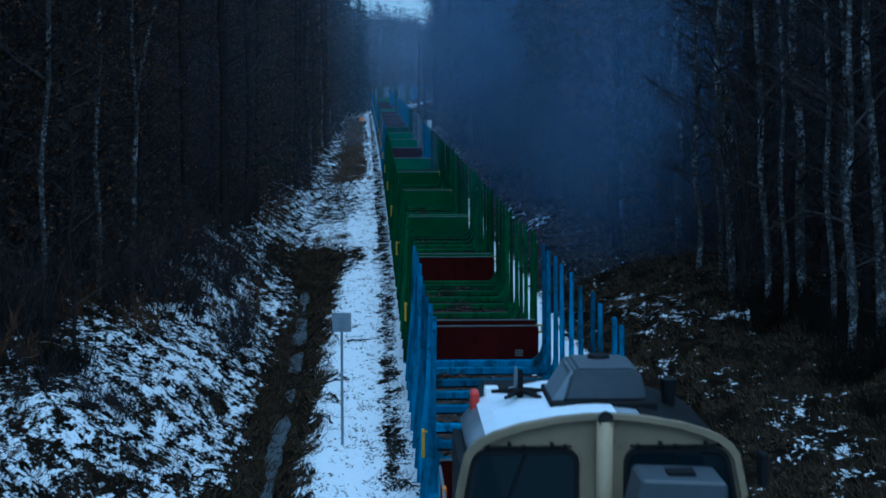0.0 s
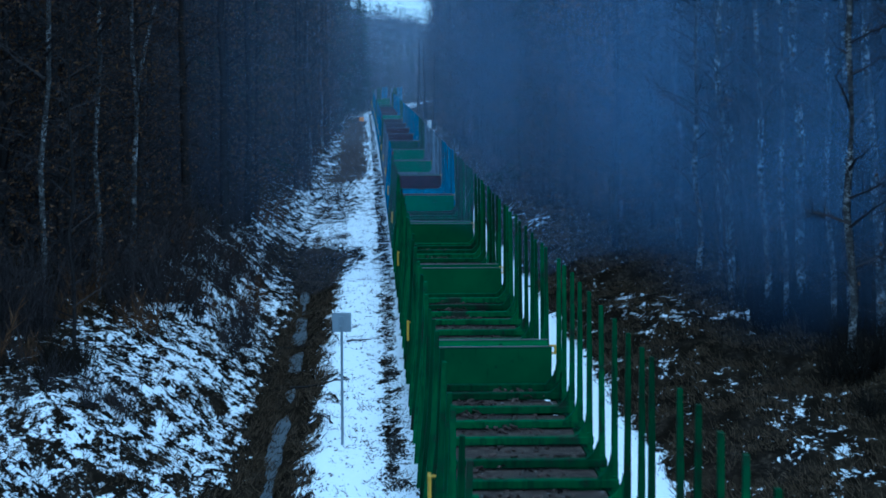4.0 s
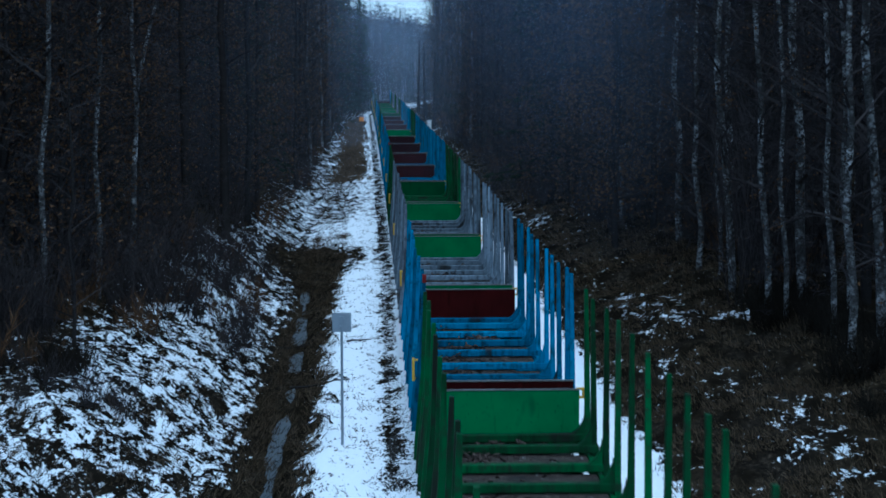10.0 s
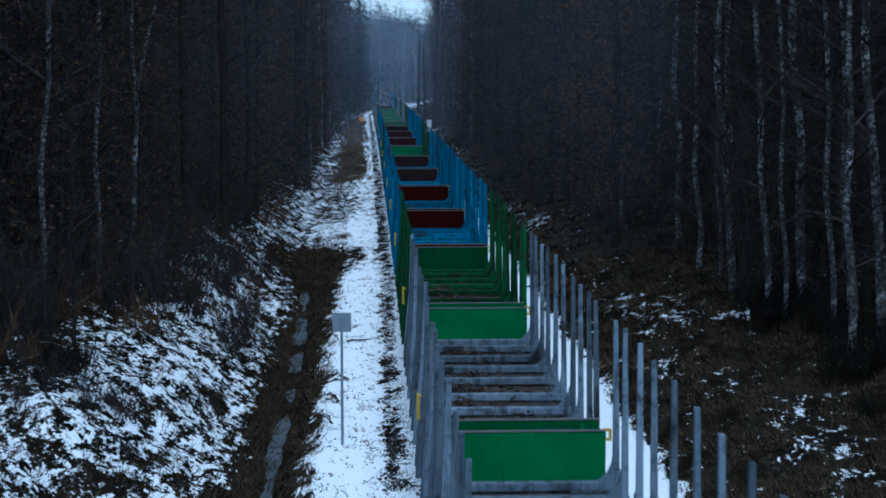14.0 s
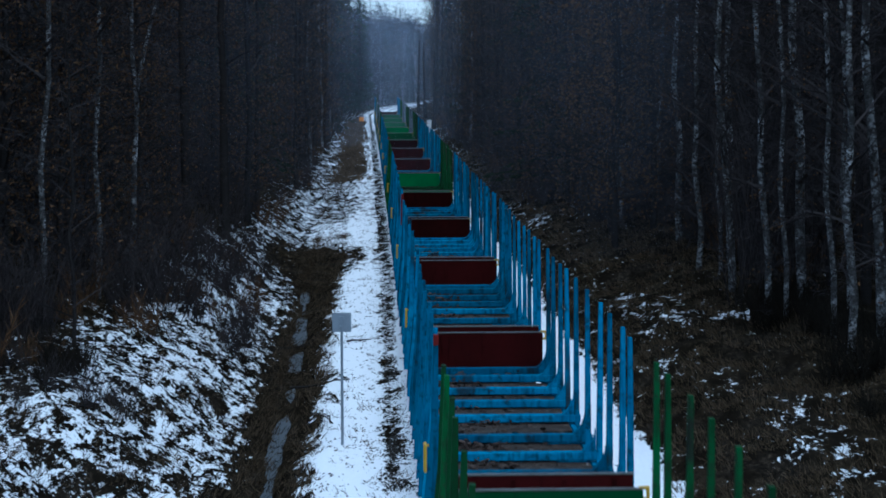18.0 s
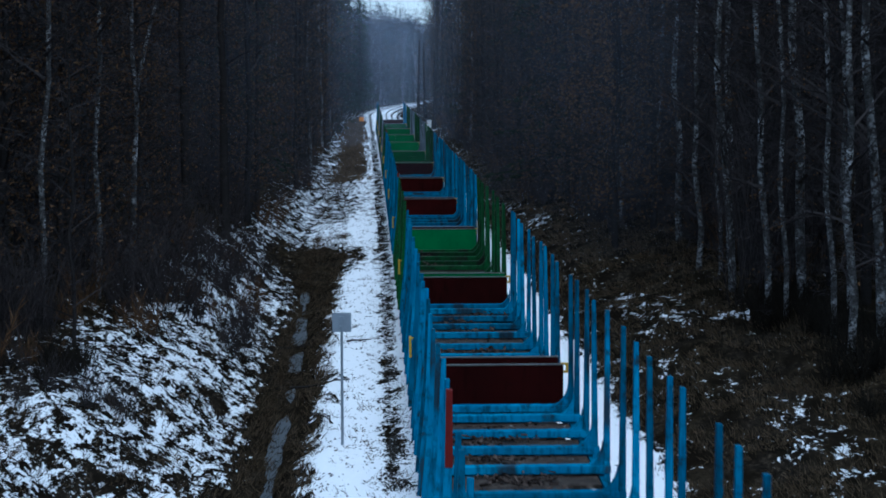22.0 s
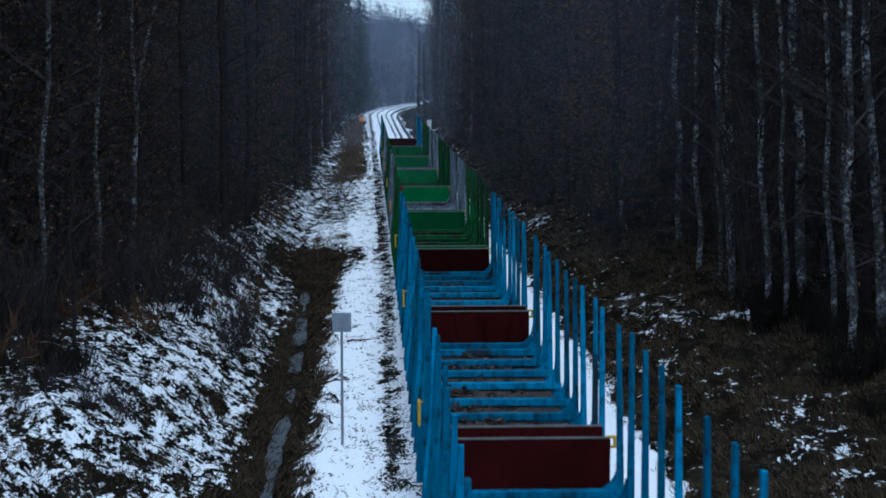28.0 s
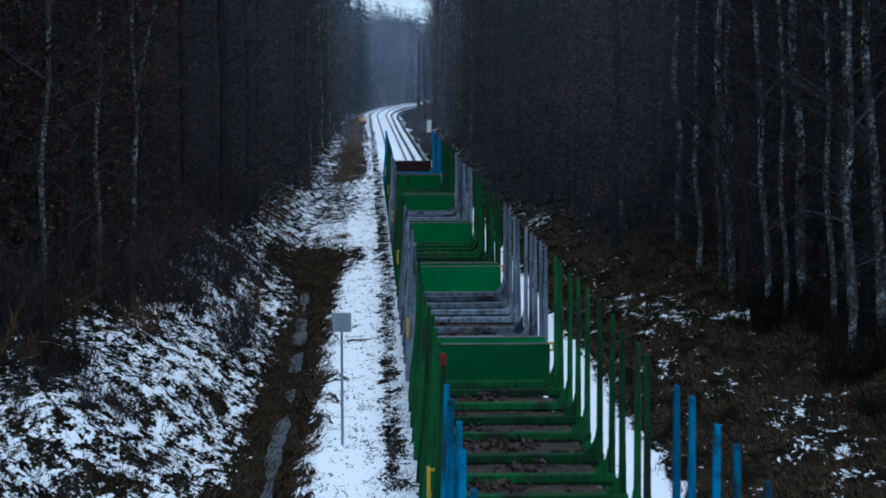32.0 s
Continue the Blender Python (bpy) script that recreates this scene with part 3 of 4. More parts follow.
def build_engine():
    """A hood-type diesel engine; its cab's front wall is at y = 0 and it runs towards -y."""
    e = tagged(new("diesel_locomotive"), "shunting locomotive with cream cab front and wet roof", "locomotive")
    part("frame", box(bmesh.new(), -1.5, 1.5, -6.2, 7.2, 0.95, 1.35, 0.03), BLACK_STEEL, e)
    part("cab", prism(bmesh.new(), cab_outline(1.35), 0, 0.11), CREAM, e, "cream cab front with rounded shoulders", False)
    part("cab_roof", prism(bmesh.new(), [(x * 0.955, z - 0.03) for x, z in cab_outline(3.95)], 0.112, 2.3), WET_SHEET, e, "wet pale metal roof", True)
    part("cab_wall", box(bmesh.new(), -1.6, 1.6, 0.112, 2.3, 1.35, 3.945), BLACK_STEEL, e, "dark cab side")
    outer = [(x * 1.008, z + 0.025) for x, z in cab_outline(3.6)[2:]]
    inner = [(x * 0.965, z - 0.035) for x, z in cab_outline(3.6)[2:]]
    part("roof_ledge", prism(bmesh.new(), outer + inner[::-1], -0.07, 0.06), CREAM, e)
    part("centre_post", tube(bmesh.new(), (0.02, -0.08, 2.6), (0.02, -0.08, 4.54), 0.095, 0.095, 12), CREAM, e, "pale cream upright pipe", True)
    for x0, x1 in ((-1.42, -0.31), (0.30, 1.40)):
        pane = part("windscreen", prism(bmesh.new(), pane_outline(x0, x1, 3.10, 4.16), -0.012, 0.01), CAB_GLASS, e, "dark windscreen")
        out, inn = pane_outline(x0 - 0.05, x1 + 0.05, 3.05, 4.21, 0.15), pane_outline(x0, x1, 3.10, 4.16)
        b = bmesh.new()
        n = len(out)
        rings = [[b.verts.new((x, y, z)) for x, z in ring] for ring, y in ((out, 0.0), (out, -0.035), (inn, -0.035), (inn, 0.0))]
        for r0, r1 in zip(rings, rings[1:]):
            for i in range(n):
                b.faces.new((r0[i], r0[(i + 1) % n], r1[(i + 1) % n], r1[i]))
        part("seal", b, BLACK_STEEL, pane, "black rubber seal")
        part("wiper", tube(bmesh.new(), ((x0 + x1) / 2, -0.05, 4.18), ((x0 + x1) / 2 - 0.25, -0.05, 3.5), 0.012, sides=5), BLACK_STEEL, pane)
    for x0, x1 in ((-1.38, -0.35), (0.32, 1.42)):
        strip = part("rain_strip", box(bmesh.new(), x0, x1, -0.05, 0.0, 4.225, 4.25, 0.006), BLACK_STEEL, e, "dark rain strip above the windscreen")
        for i, k in enumerate((0.08, 0.31, 0.47, 0.78, 0.93)):
            x = x0 + (x1 - x0) * k
            part("stud", box(bmesh.new(), x - 0.022, x + 0.022, -0.06, -0.01, 4.22, 4.265 + 0.03 * (i % 2), 0.006), BLACK_STEEL, strip)
    # snow on one half of the cab roof, a dark sheet on the other
    arch = cab_outline(3.8)[3:-1]
    for name, lo, hi, m, words in (("roof_snow", -1.40, 0.3, ROOF_SNOW, "thin wet snow on the cab roof"), ("roof_sheet", 0.30, 1.62, BLACK_STEEL, "dark roof sheet")):
        run = sorted((x * 0.955, z - 0.03) for x, z in arch if lo <= x <= hi)
        part(name, prism(bmesh.new(), [(x, z + 0.004) for x, z in run] + [(x, z + 0.03) for x, z in run[::-1]], 0.14, 2.28), m, e, words)
    # a louvred cooler on the cab roof
    b = prism(bmesh.new(), [(-0.36, 4.60), (0.63, 4.60), (0.62, 4.68), (0.56, 4.93), (0.48, 4.99), (-0.20, 4.99), (-0.27, 4.93), (-0.34, 4.66)], 0.75, 1.75)
    bmesh.ops.bevel(b, geom=b.edges[:], offset=0.035, segments=2, affect="EDGES")
    cool = part("roof_cooler", b, GREY_HOUSING, e, "grey roof cooler with side louvres")
    for i in range(7):
        part("louvre", prism(bmesh.new(), [(-0.50, 4.60), (-0.36, 4.60), (-0.22, 4.95), (-0.27, 4.97)], 0.79 + 0.135 * i, 0.825 + 0.135 * i), GALVANISED, cool, "pale metal louvre")
    # base made black and tall to carry the shadow under the cooler
    part("tray", box(bmesh.new(), -0.52, 0.74, 0.66, 1.85, 4.44, 4.605, 0.02), BLACK_STEEL, cool)
    part("louvre_back", prism(bmesh.new(), [(-0.40, 4.60), (-0.345, 4.60), (-0.25, 4.93), (-0.28, 4.95)], 0.80, 1.70), BLACK_STEEL, cool)
    part("cap", tube(bmesh.new(), (0.15, 1.5, 4.98), (0.15, 1.5, 5.03), 0.15, 0.12, 12), BLACK_STEEL, cool)
    part("roof_lamp", tube(bmesh.new(), (0.02, 0.04, 4.52), (0.02, -0.14, 4.58), 0.07, 0.09, 10), BLACK_STEEL, e)
    part("corner_marker", box(bmesh.new(), -1.38, -1.27, 2.05, 2.29, 4.22, 4.46, 0.02), RED_PAINT, e, "red corner marker")
    part("corner_marker", box(bmesh.new(), -1.20, -1.02, 2.2, 2.32, 4.30, 4.50, 0.02), WHITE_PAINT, e, "white corner marker")
    # rear hood
    hood = part("rear_hood", prism(bmesh.new(), [(-1.12, 1.35), (1.12, 1.35), (1.12, 3.4), (0.95, 3.70), (-0.95, 3.70), (-1.12, 3.4)], 2.31, 6.75), LOCO_SIDE, e)
    # black plate over one half of the hood top
    part("snow_cover", prism(bmesh.new(), [(-0.95, 3.735), (0.28, 3.735), (0.28, 3.705), (-0.95, 3.705)], 2.4, 6.7), BLACK_STEEL, hood, "black hood cover")
    part("grille", box(bmesh.new(), 0.32, 0.93, 2.6, 6.4, 3.70, 3.77, 0.015), BLACK_STEEL, hood)
    for i in range(12):
        part("slat", box(bmesh.new(), 0.34, 0.91, 2.7 + 0.31 * i, 2.76 + 0.31 * i, 3.77, 3.80), DARK_STEEL, hood)
    b = bmesh.new()
    tube(b, (-0.80, 1.55, 4.40), (-0.80, 1.55, 4.84), 0.045, 0.03)
    for a in range(0, 360, 72):
        tube(b, (-0.80, 1.55, 4.58), (-0.80 + 0.36 * math.cos(radians(a + 20)), 1.55 + 0.36 * math.sin(radians(a + 20)), 4.55), 0.045, 0.025, 6)
    part("aerial", b, BLACK_STEEL, e, "black star-shaped aerial")
    part("whip_aerial", tube(bmesh.new(), (-0.84, 1.75, 4.50), (-0.84, 1.75, 4.84), 0.03, 0.022, 6), GALVANISED, e, "short grey whip aerial")
    part("exhaust_stack", tube(bmesh.new(), (0.78, 3.4, 3.70), (0.78, 3.4, 4.2), 0.14, 0.14, 12), BLACK_STEEL, e, "sooty exhaust stack")
    part("horn", tube(bmesh.new(), (0.98, 1.3, 4.40), (0.98, 1.3, 4.76), 0.07, 0.11, 10), BLACK_STEEL, e)
    # front hood, lower than the windscreens
    part("front_hood", prism(bmesh.new(), [(-1.15, 1.35), (1.15, 1.35), (1.15, 3.05), (1.0, 3.2), (-1.0, 3.2), (-1.15, 3.05)], -5.6, -0.02), LOCO_SIDE, e)
    # box standing in for the pale shape over one windscreen
    b = prism(bmesh.new(), [(0.10, 3.2), (1.28, 3.2), (1.22, 4.06), (0.30, 4.10)], -1.05, -0.30)
    bmesh.ops.bevel(b, geom=b.edges[:], offset=0.03, segments=1, affect="EDGES")
    pale_box = part("filter_box", b, GREY_HOUSING, e, "grey stand-in box before the windscreen")
    part("hatch", box(bmesh.new(), 0.62, 0.92, -0.82, -0.58, 4.06, 4.12), BLACK_STEEL, pale_box)
    for s in (-1, 1):
        b = bmesh.new()
        for y in (-5.5, -3.6, -1.8, -0.1, 2.5, 4.4, 6.4):
            tube(b, (s * 1.60, y, 1.30), (s * 1.60, y, 2.45), 0.022, sides=6)
        tube(b, (s * 1.60, -5.5, 2.45), (s * 1.60, 6.4, 2.45), 0.022, sides=6)
        part("handrail", b, GALVANISED, e, "grey side handrail")
        part("walkway", box(bmesh.new(), s * 1.5 - 0.16, s * 1.5 + 0.16, -6.2, 7.2, 1.28, 1.36), BLACK_STEEL, e)
        part("buffer_beam", box(bmesh.new(), s * 0.8 - 0.75, s * 0.8 + 0.75, 6.85 if s > 0 else -6.25, 7.25 if s > 0 else -5.85, 0.8, 1.3, 0.02), RED_PAINT, e)
        bogie = part("bogie", box(bmesh.new(), -1.15, 1.15, s * 3.9 - 1.6, s * 3.9 + 1.6, 0.4, 0.9, 0.04), BLACK_STEEL, e)
        for y in (-1.05, 1.05):
            b = tube(bmesh.new(), (-0.83, s * 3.9 + y, 0.525), (0.83, s * 3.9 + y, 0.525), 0.09)
            for q in (-1, 1):
                tube(b, (q * 0.69, s * 3.9 + y, 0.525), (q * 0.83, s * 3.9 + y, 0.525), 0.525, 0.525, 20)
            part("wheelset", b, DARK_STEEL, bogie)
    part("signal_flag", box(bmesh.new(), -1.62, -1.56, 4.9, 5.05, 1.6, 2.5, 0.01), ORANGE, e, "orange-red marker board")
    part("jacket_locker", box(bmesh.new(), -1.58, -1.2, 0.9, 1.6, 1.36, 2.2, 0.03), BLACK_STEEL, e)
    part("mirror", box(bmesh.new(), 1.85, 1.95, 0.1, 0.3, 3.7, 4.1, 0.02), BLACK_STEEL, e)
    return e


ENGINE = build_engine()
ENGINE_AT = 18.5

# ---- the woods ----


def limb_strip(verts, faces, a, b, r0, r1, sides, bend, rnd, steps=3):
    """A tapering, slightly crooked limb."""
    a, b = Vector(a), Vector(b)
    along = (b - a).normalized()
    side = along.cross(Vector((0.3, 0.2, 1)) if abs(along.z) < 0.9 else Vector((1, 0, 0))).normalized()
    up = along.cross(side)
    base = len(verts)
    for i in range(steps + 1):
        k = i / steps
        c = a.lerp(b, k)
        if 0 < i < steps:
            c = c + side * rnd.uniform(-bend, bend) + up * rnd.uniform(-bend, bend)
        r = r0 + (r1 - r0) * k
        for j in range(sides):
            an = 2 * math.pi * j / sides
            verts.append(tuple(c + side * (r * math.cos(an)) + up * (r * math.sin(an))))
    for i in range(steps):
        for j in range(sides):
            faces.append((base + i * sides + j, base + i * sides + (j + 1) % sides,
                          base + (i + 1) * sides + (j + 1) % sides, base + (i + 1) * sides + j))


def sprig(verts, faces, a, way, length, width):
    """A fine twig, as a narrow three-sided blade."""
    way = Vector(way).normalized()
    s = way.cross(Vector((0.2, 1, 0.1))).normalized() * width
    u = way.cross(s).normalized() * width * 0.8
    b = len(verts)
    a = Vector(a)
    tip = a + way * length
    verts += [tuple(a - s), tuple(a + s), tuple(a + u), tuple(tip)]
    faces += [(b, b + 1, b + 3), (b + 1, b + 2, b + 3), (b + 2, b, b + 3)]


def tree_kit(seed, height, girth, low, limbs, twigs, kind, fork=False):
    rnd = random.Random(seed)
    tv, tf, cv, cf = [], [], [], []
    lean = Vector((rnd.uniform(-0.35, 0.35), rnd.uniform(-0.3, 0.3), 0))
    steps = 9
    # only the leaves of a withered tree are rusty, its limbs are dark
    lv, lf = (tv, tf) if kind == "rusty" else (cv, cf)
    limb_strip(tv, tf, (0, 0, -0.5), lean + Vector((0, 0, height)), girth, 0.03, 7, 0.13, rnd, steps)
    if fork:
        limb_strip(tv, tf, (0.02, 0, height * 0.32), Vector((2.6, 0.2, height * 0.86)), girth * 0.62, 0.03, 6, 0.10, rnd, 5)
    for i in range(limbs):
        k = low + (1 - low) * (i + rnd.random()) / limbs
        a = rnd.uniform(0, 2 * math.pi)
        if kind == "spruce":
            ln, rise = (1 - k) * 2.9 + 0.35, -0.12
        else:
            ln, rise = (1.0 - 0.55 * k) * rnd.uniform(1.2, 2.9), rnd.uniform(0.25, 0.9)
        p = lean * k + Vector((0, 0, height * k))
        way = Vector((math.cos(a), math.sin(a), rise)).normalized()
        q = p + way * ln
        limb_strip(lv, lf, p, q, 0.035 * (1.2 - k) + 0.012, 0.010, 3, 0.08, rnd, 2)
        for j in range(twigs):
            m = rnd.uniform(0.25, 1.0)
            s = p.lerp(q, m) + Vector((rnd.uniform(-1, 1), rnd.uniform(-1, 1), rnd.uniform(-1, 1))) * 0.12
            if kind == "spruce":
                w = way * 0.7 + Vector((rnd.uniform(-1, 1), rnd.uniform(-1, 1), rnd.uniform(-0.8, 0.1)))
                sprig(cv, cf, s, w, rnd.uniform(0.25, 0.6), 0.045)
            else:
                w = way * 0.8 + Vector((rnd.uniform(-1, 1), rnd.uniform(-1, 1), rnd.uniform(-0.5, 0.9)))
                sprig(lv, lf, s, w, rnd.uniform(0.4, 1.3), rnd.uniform(0.008, 0.017))
    if kind == "rusty":
        for i in range(1900):
            p = Vector((rnd.gauss(0, 1.1), rnd.gauss(0, 1.1), height * rnd.uniform(0.08, 0.95)))
            d = Vector((rnd.uniform(-1, 1), rnd.uniform(-1, 1), rnd.uniform(-1, 0.2)))
            sprig(cv, cf, p, d, rnd.uniform(0.08, 0.17), rnd.uniform(0.03, 0.06))
    bark = BIRCH if kind == "birch" else DARK_BARK
    crown = {"spruce": NEEDLES, "rusty": RUSTY}.get(kind, TWIGS)
    t = raw_mesh("trunk", tv, tf, bark)
    t.polygons.foreach_set("use_smooth", [True] * len(t.polygons))
    return t, raw_mesh("crown", cv, cf, crown)


TREE_KITS = {
    "birch": [tree_kit(1, 20.5, 0.13, 0.12, 44, 14, "birch"), tree_kit(2, 19.0, 0.11, 0.10, 44, 14, "birch"), tree_kit(3, 21.5, 0.145, 0.14, 46, 14, "birch")],
    "slim": [tree_kit(10, 20.0, 0.085, 0.3, 24, 12, "birch")],
    "fork": [tree_kit(9, 20.0, 0.115, 0.35, 24, 12, "birch", True)],
    "bare": [tree_kit(4, 20, 0.15, 0.10, 40, 13, "bare"), tree_kit(5, 18, 0.12, 0.07, 42, 13, "bare"), tree_kit(6, 21.5, 0.18, 0.12, 40, 13, "bare")],
    "stout": [tree_kit(11, 20, 0.21, 0.30, 26, 12, "bare")],
    "rusty": [tree_kit(7, 17, 0.13, 0.10, 42, 16, "rusty")],
    "spruce": [tree_kit(8, 17, 0.17, 0.05, 90, 16, "spruce")],
}
TREE_WORDS = {
    "birch": ("tall birch with pale flecked bark and bare twigs", "birch tree"),
    "slim": ("slender birch with pale flecked bark", "birch tree"),
    "fork": ("forked birch with pale bark and bare twigs", "birch tree"),
    "bare": ("leafless dark-barked tree with thin twigs", "tree"),
    "stout": ("stout dark-barked tree with high bare limbs", "tree"),
    "rusty": ("young tree with withered rust-brown leaves", "tree"),
    "spruce": ("dark green spruce with drooping branches", "spruce tree"),
}


def plant(kind, x, y, size=1.0, rnd=random, turn=None):
    t, c = rnd.choice(TREE_KITS[kind])
    label, cat = TREE_WORDS[kind]
    ob = tagged(new("spruce_tree" if kind == "spruce" else "birch_tree" if kind in ("birch", "fork", "slim") else "bare_tree"), label, cat, "trees beside the line")
    ob.location = (x, y, ground_z(x, y) - 0.1)
    ob.rotation_euler.z = rnd.uniform(0, 6.28) if turn is None else turn
    ob.scale = (size, size, size * rnd.uniform(0.94, 1.08))
    part("trunk", t, None, ob)
    part("crown", c, None, ob)
    return ob


FAR = []


def plant_far(kind, x, y, size, rnd):
    """A tree too far off to pick out: kept for the joined far woods."""
    FAR.append((kind, rnd.choice(TREE_KITS[kind]), pose(x, y, ground_z(x, y) - 0.1, 0, 0, rnd.uniform(0, 360)) @ Matrix.Scale(size, 4)))


def join_far():
    heap = {}
    for kind, pair, m in FAR:
        rot = np.array(m)
        for me in pair:
            n = len(me.vertices)
            co = np.empty(n * 3)
            me.vertices.foreach_get("co", co)
            co = co.reshape(n, 3) @ rot[:3, :3].T + rot[:3, 3]
            verts, faces = heap.setdefault(me.materials[0].name, ([], []))
            base = len(verts)
            verts += co.tolist()
            faces += [[base + i for i in p.vertices] for p in me.polygons]
    w = tagged(new("far_woods"), "far leafless trees and birches along the line", "woods", kind="stuff")
    for name, (verts, faces) in heap.items():
        part("far_trunks" if "bark" in name else "far_crowns", raw_mesh("far_trees", verts, faces, bpy.data.materials[name]), None, w)


def edge_right(y):
    return float(np.interp(y, [20, 60, 85, 100, 200, 460], [12.2, 11.8, 9.9, 8.6, 8.2, 8.8])) + wood_shift(min(y, 700))


def build_woods():
    rnd = random.Random(77)
    # the birches that stand out along both edges, leaning out towards the light over the line
    for x, y, lean, size in ((11.3, 58.0, 2.0, 1.0), (11.7, 56.0, 2.6, 0.85), (11.4, 52.6, 3.7, 1.05), (11.3, 47.4, 4.4, 1.0), (11.5, 46.1, 2.5, 0.9), (11.7, 41.9, 3.1, 0.95),
                             (11.5, 39.7, 2.4, 1.0), (13.0, 42.0, 3.4, 1.1), (12.6, 48.4, 3.0, 1.1), (12.9, 60.0, 2.0, 1.0), (12.3, 67.0, 1.5, 1.0), (13.0, 45.0, 3.4, 0.9), (11.2, 76.0, 1.0, 0.9)):
        plant("slim" if size < 1.0 else "birch", x, y, size, rnd).rotation_euler = (0, -radians(lean), rnd.uniform(-0.4, 0.4))
    plant("birch", -15.6, 66, 1.08, rnd)
    plant("fork", -8.1, 56.3, 0.93, rnd, 0.0)
    for x, y, lean in ((-9.1, 44.9, 2.6), (-8.4, 50.0, 1.0), (-12.6, 92, 0)):
        plant("slim", x, y, 1.05, rnd).rotation_euler = (0, radians(lean), 0)
    plant("bare", -7.55, 41.2, 0.50, rnd)
    for x, y, size in ((-7.4, 64.9, 0.95), (-6.6, 72.7, 1.1), (-9.6, 52.0, 0.8), (-10.6, 47.0, 0.9)):
        plant("stout", x, y, size, rnd)
    for x, y in ((10.7, 88), (11.2, 84), (10.2, 96), (11.6, 79), (9.6, 92), (11.9, 71), (10.0, 69), (10.4, 73), (-9.4, 50), (-9.9, 57), (-8.9, 63), (-8.6, 88), (-7.4, 84), (-12.5, 58), (-14.0, 62), (-11.4, 55)):
        plant("rusty", x, y, rnd.uniform(0.9, 1.15), rnd)
    for k in range(500):
        side = -1 if k % 2 else 1
        y = 32 + 400 * rnd.random() ** 1.25
        depth = 13 * rnd.random() ** 1.3
        if y < 82:
            depth = 3.6 + depth if side < 0 else 0.6 + depth
        x = edge_left(y) - depth - 0.3 if side < 0 else edge_right(y) + depth + 0.3
        kinds = ("birch", "bare", "rusty", "spruce")
        kind = rnd.choices(kinds, ((0.07 if side < 0 else 0.14), 0.66, 0.24, 0.0) if y < 95 else (0.20, 0.54, 0.14, 0.12))[0]
        size = 1.12 if y < 210 else 1.32 if y < 310 else 0.90
        (plant if y < 150 else plant_far)(kind, x, y, size * rnd.uniform(0.92, 1.06), rnd)
    # trees that close the view beyond the bend
    for k in range(110):
        y = rnd.uniform(330, 470)
        plant_far(rnd.choices(("birch", "bare", "spruce"), (0.25, 0.55, 0.2))[0], edge_left(y) - rnd.uniform(0, 14), y, rnd.uniform(0.98, 1.1), rnd)
    for k in range(34):
        y = rnd.uniform(215, 335)
        plant_far("bare" if k % 4 else "spruce", edge_left(y) - rnd.uniform(0, 5), y, rnd.uniform(1.2, 1.34), rnd)


build_woods()
join_far()


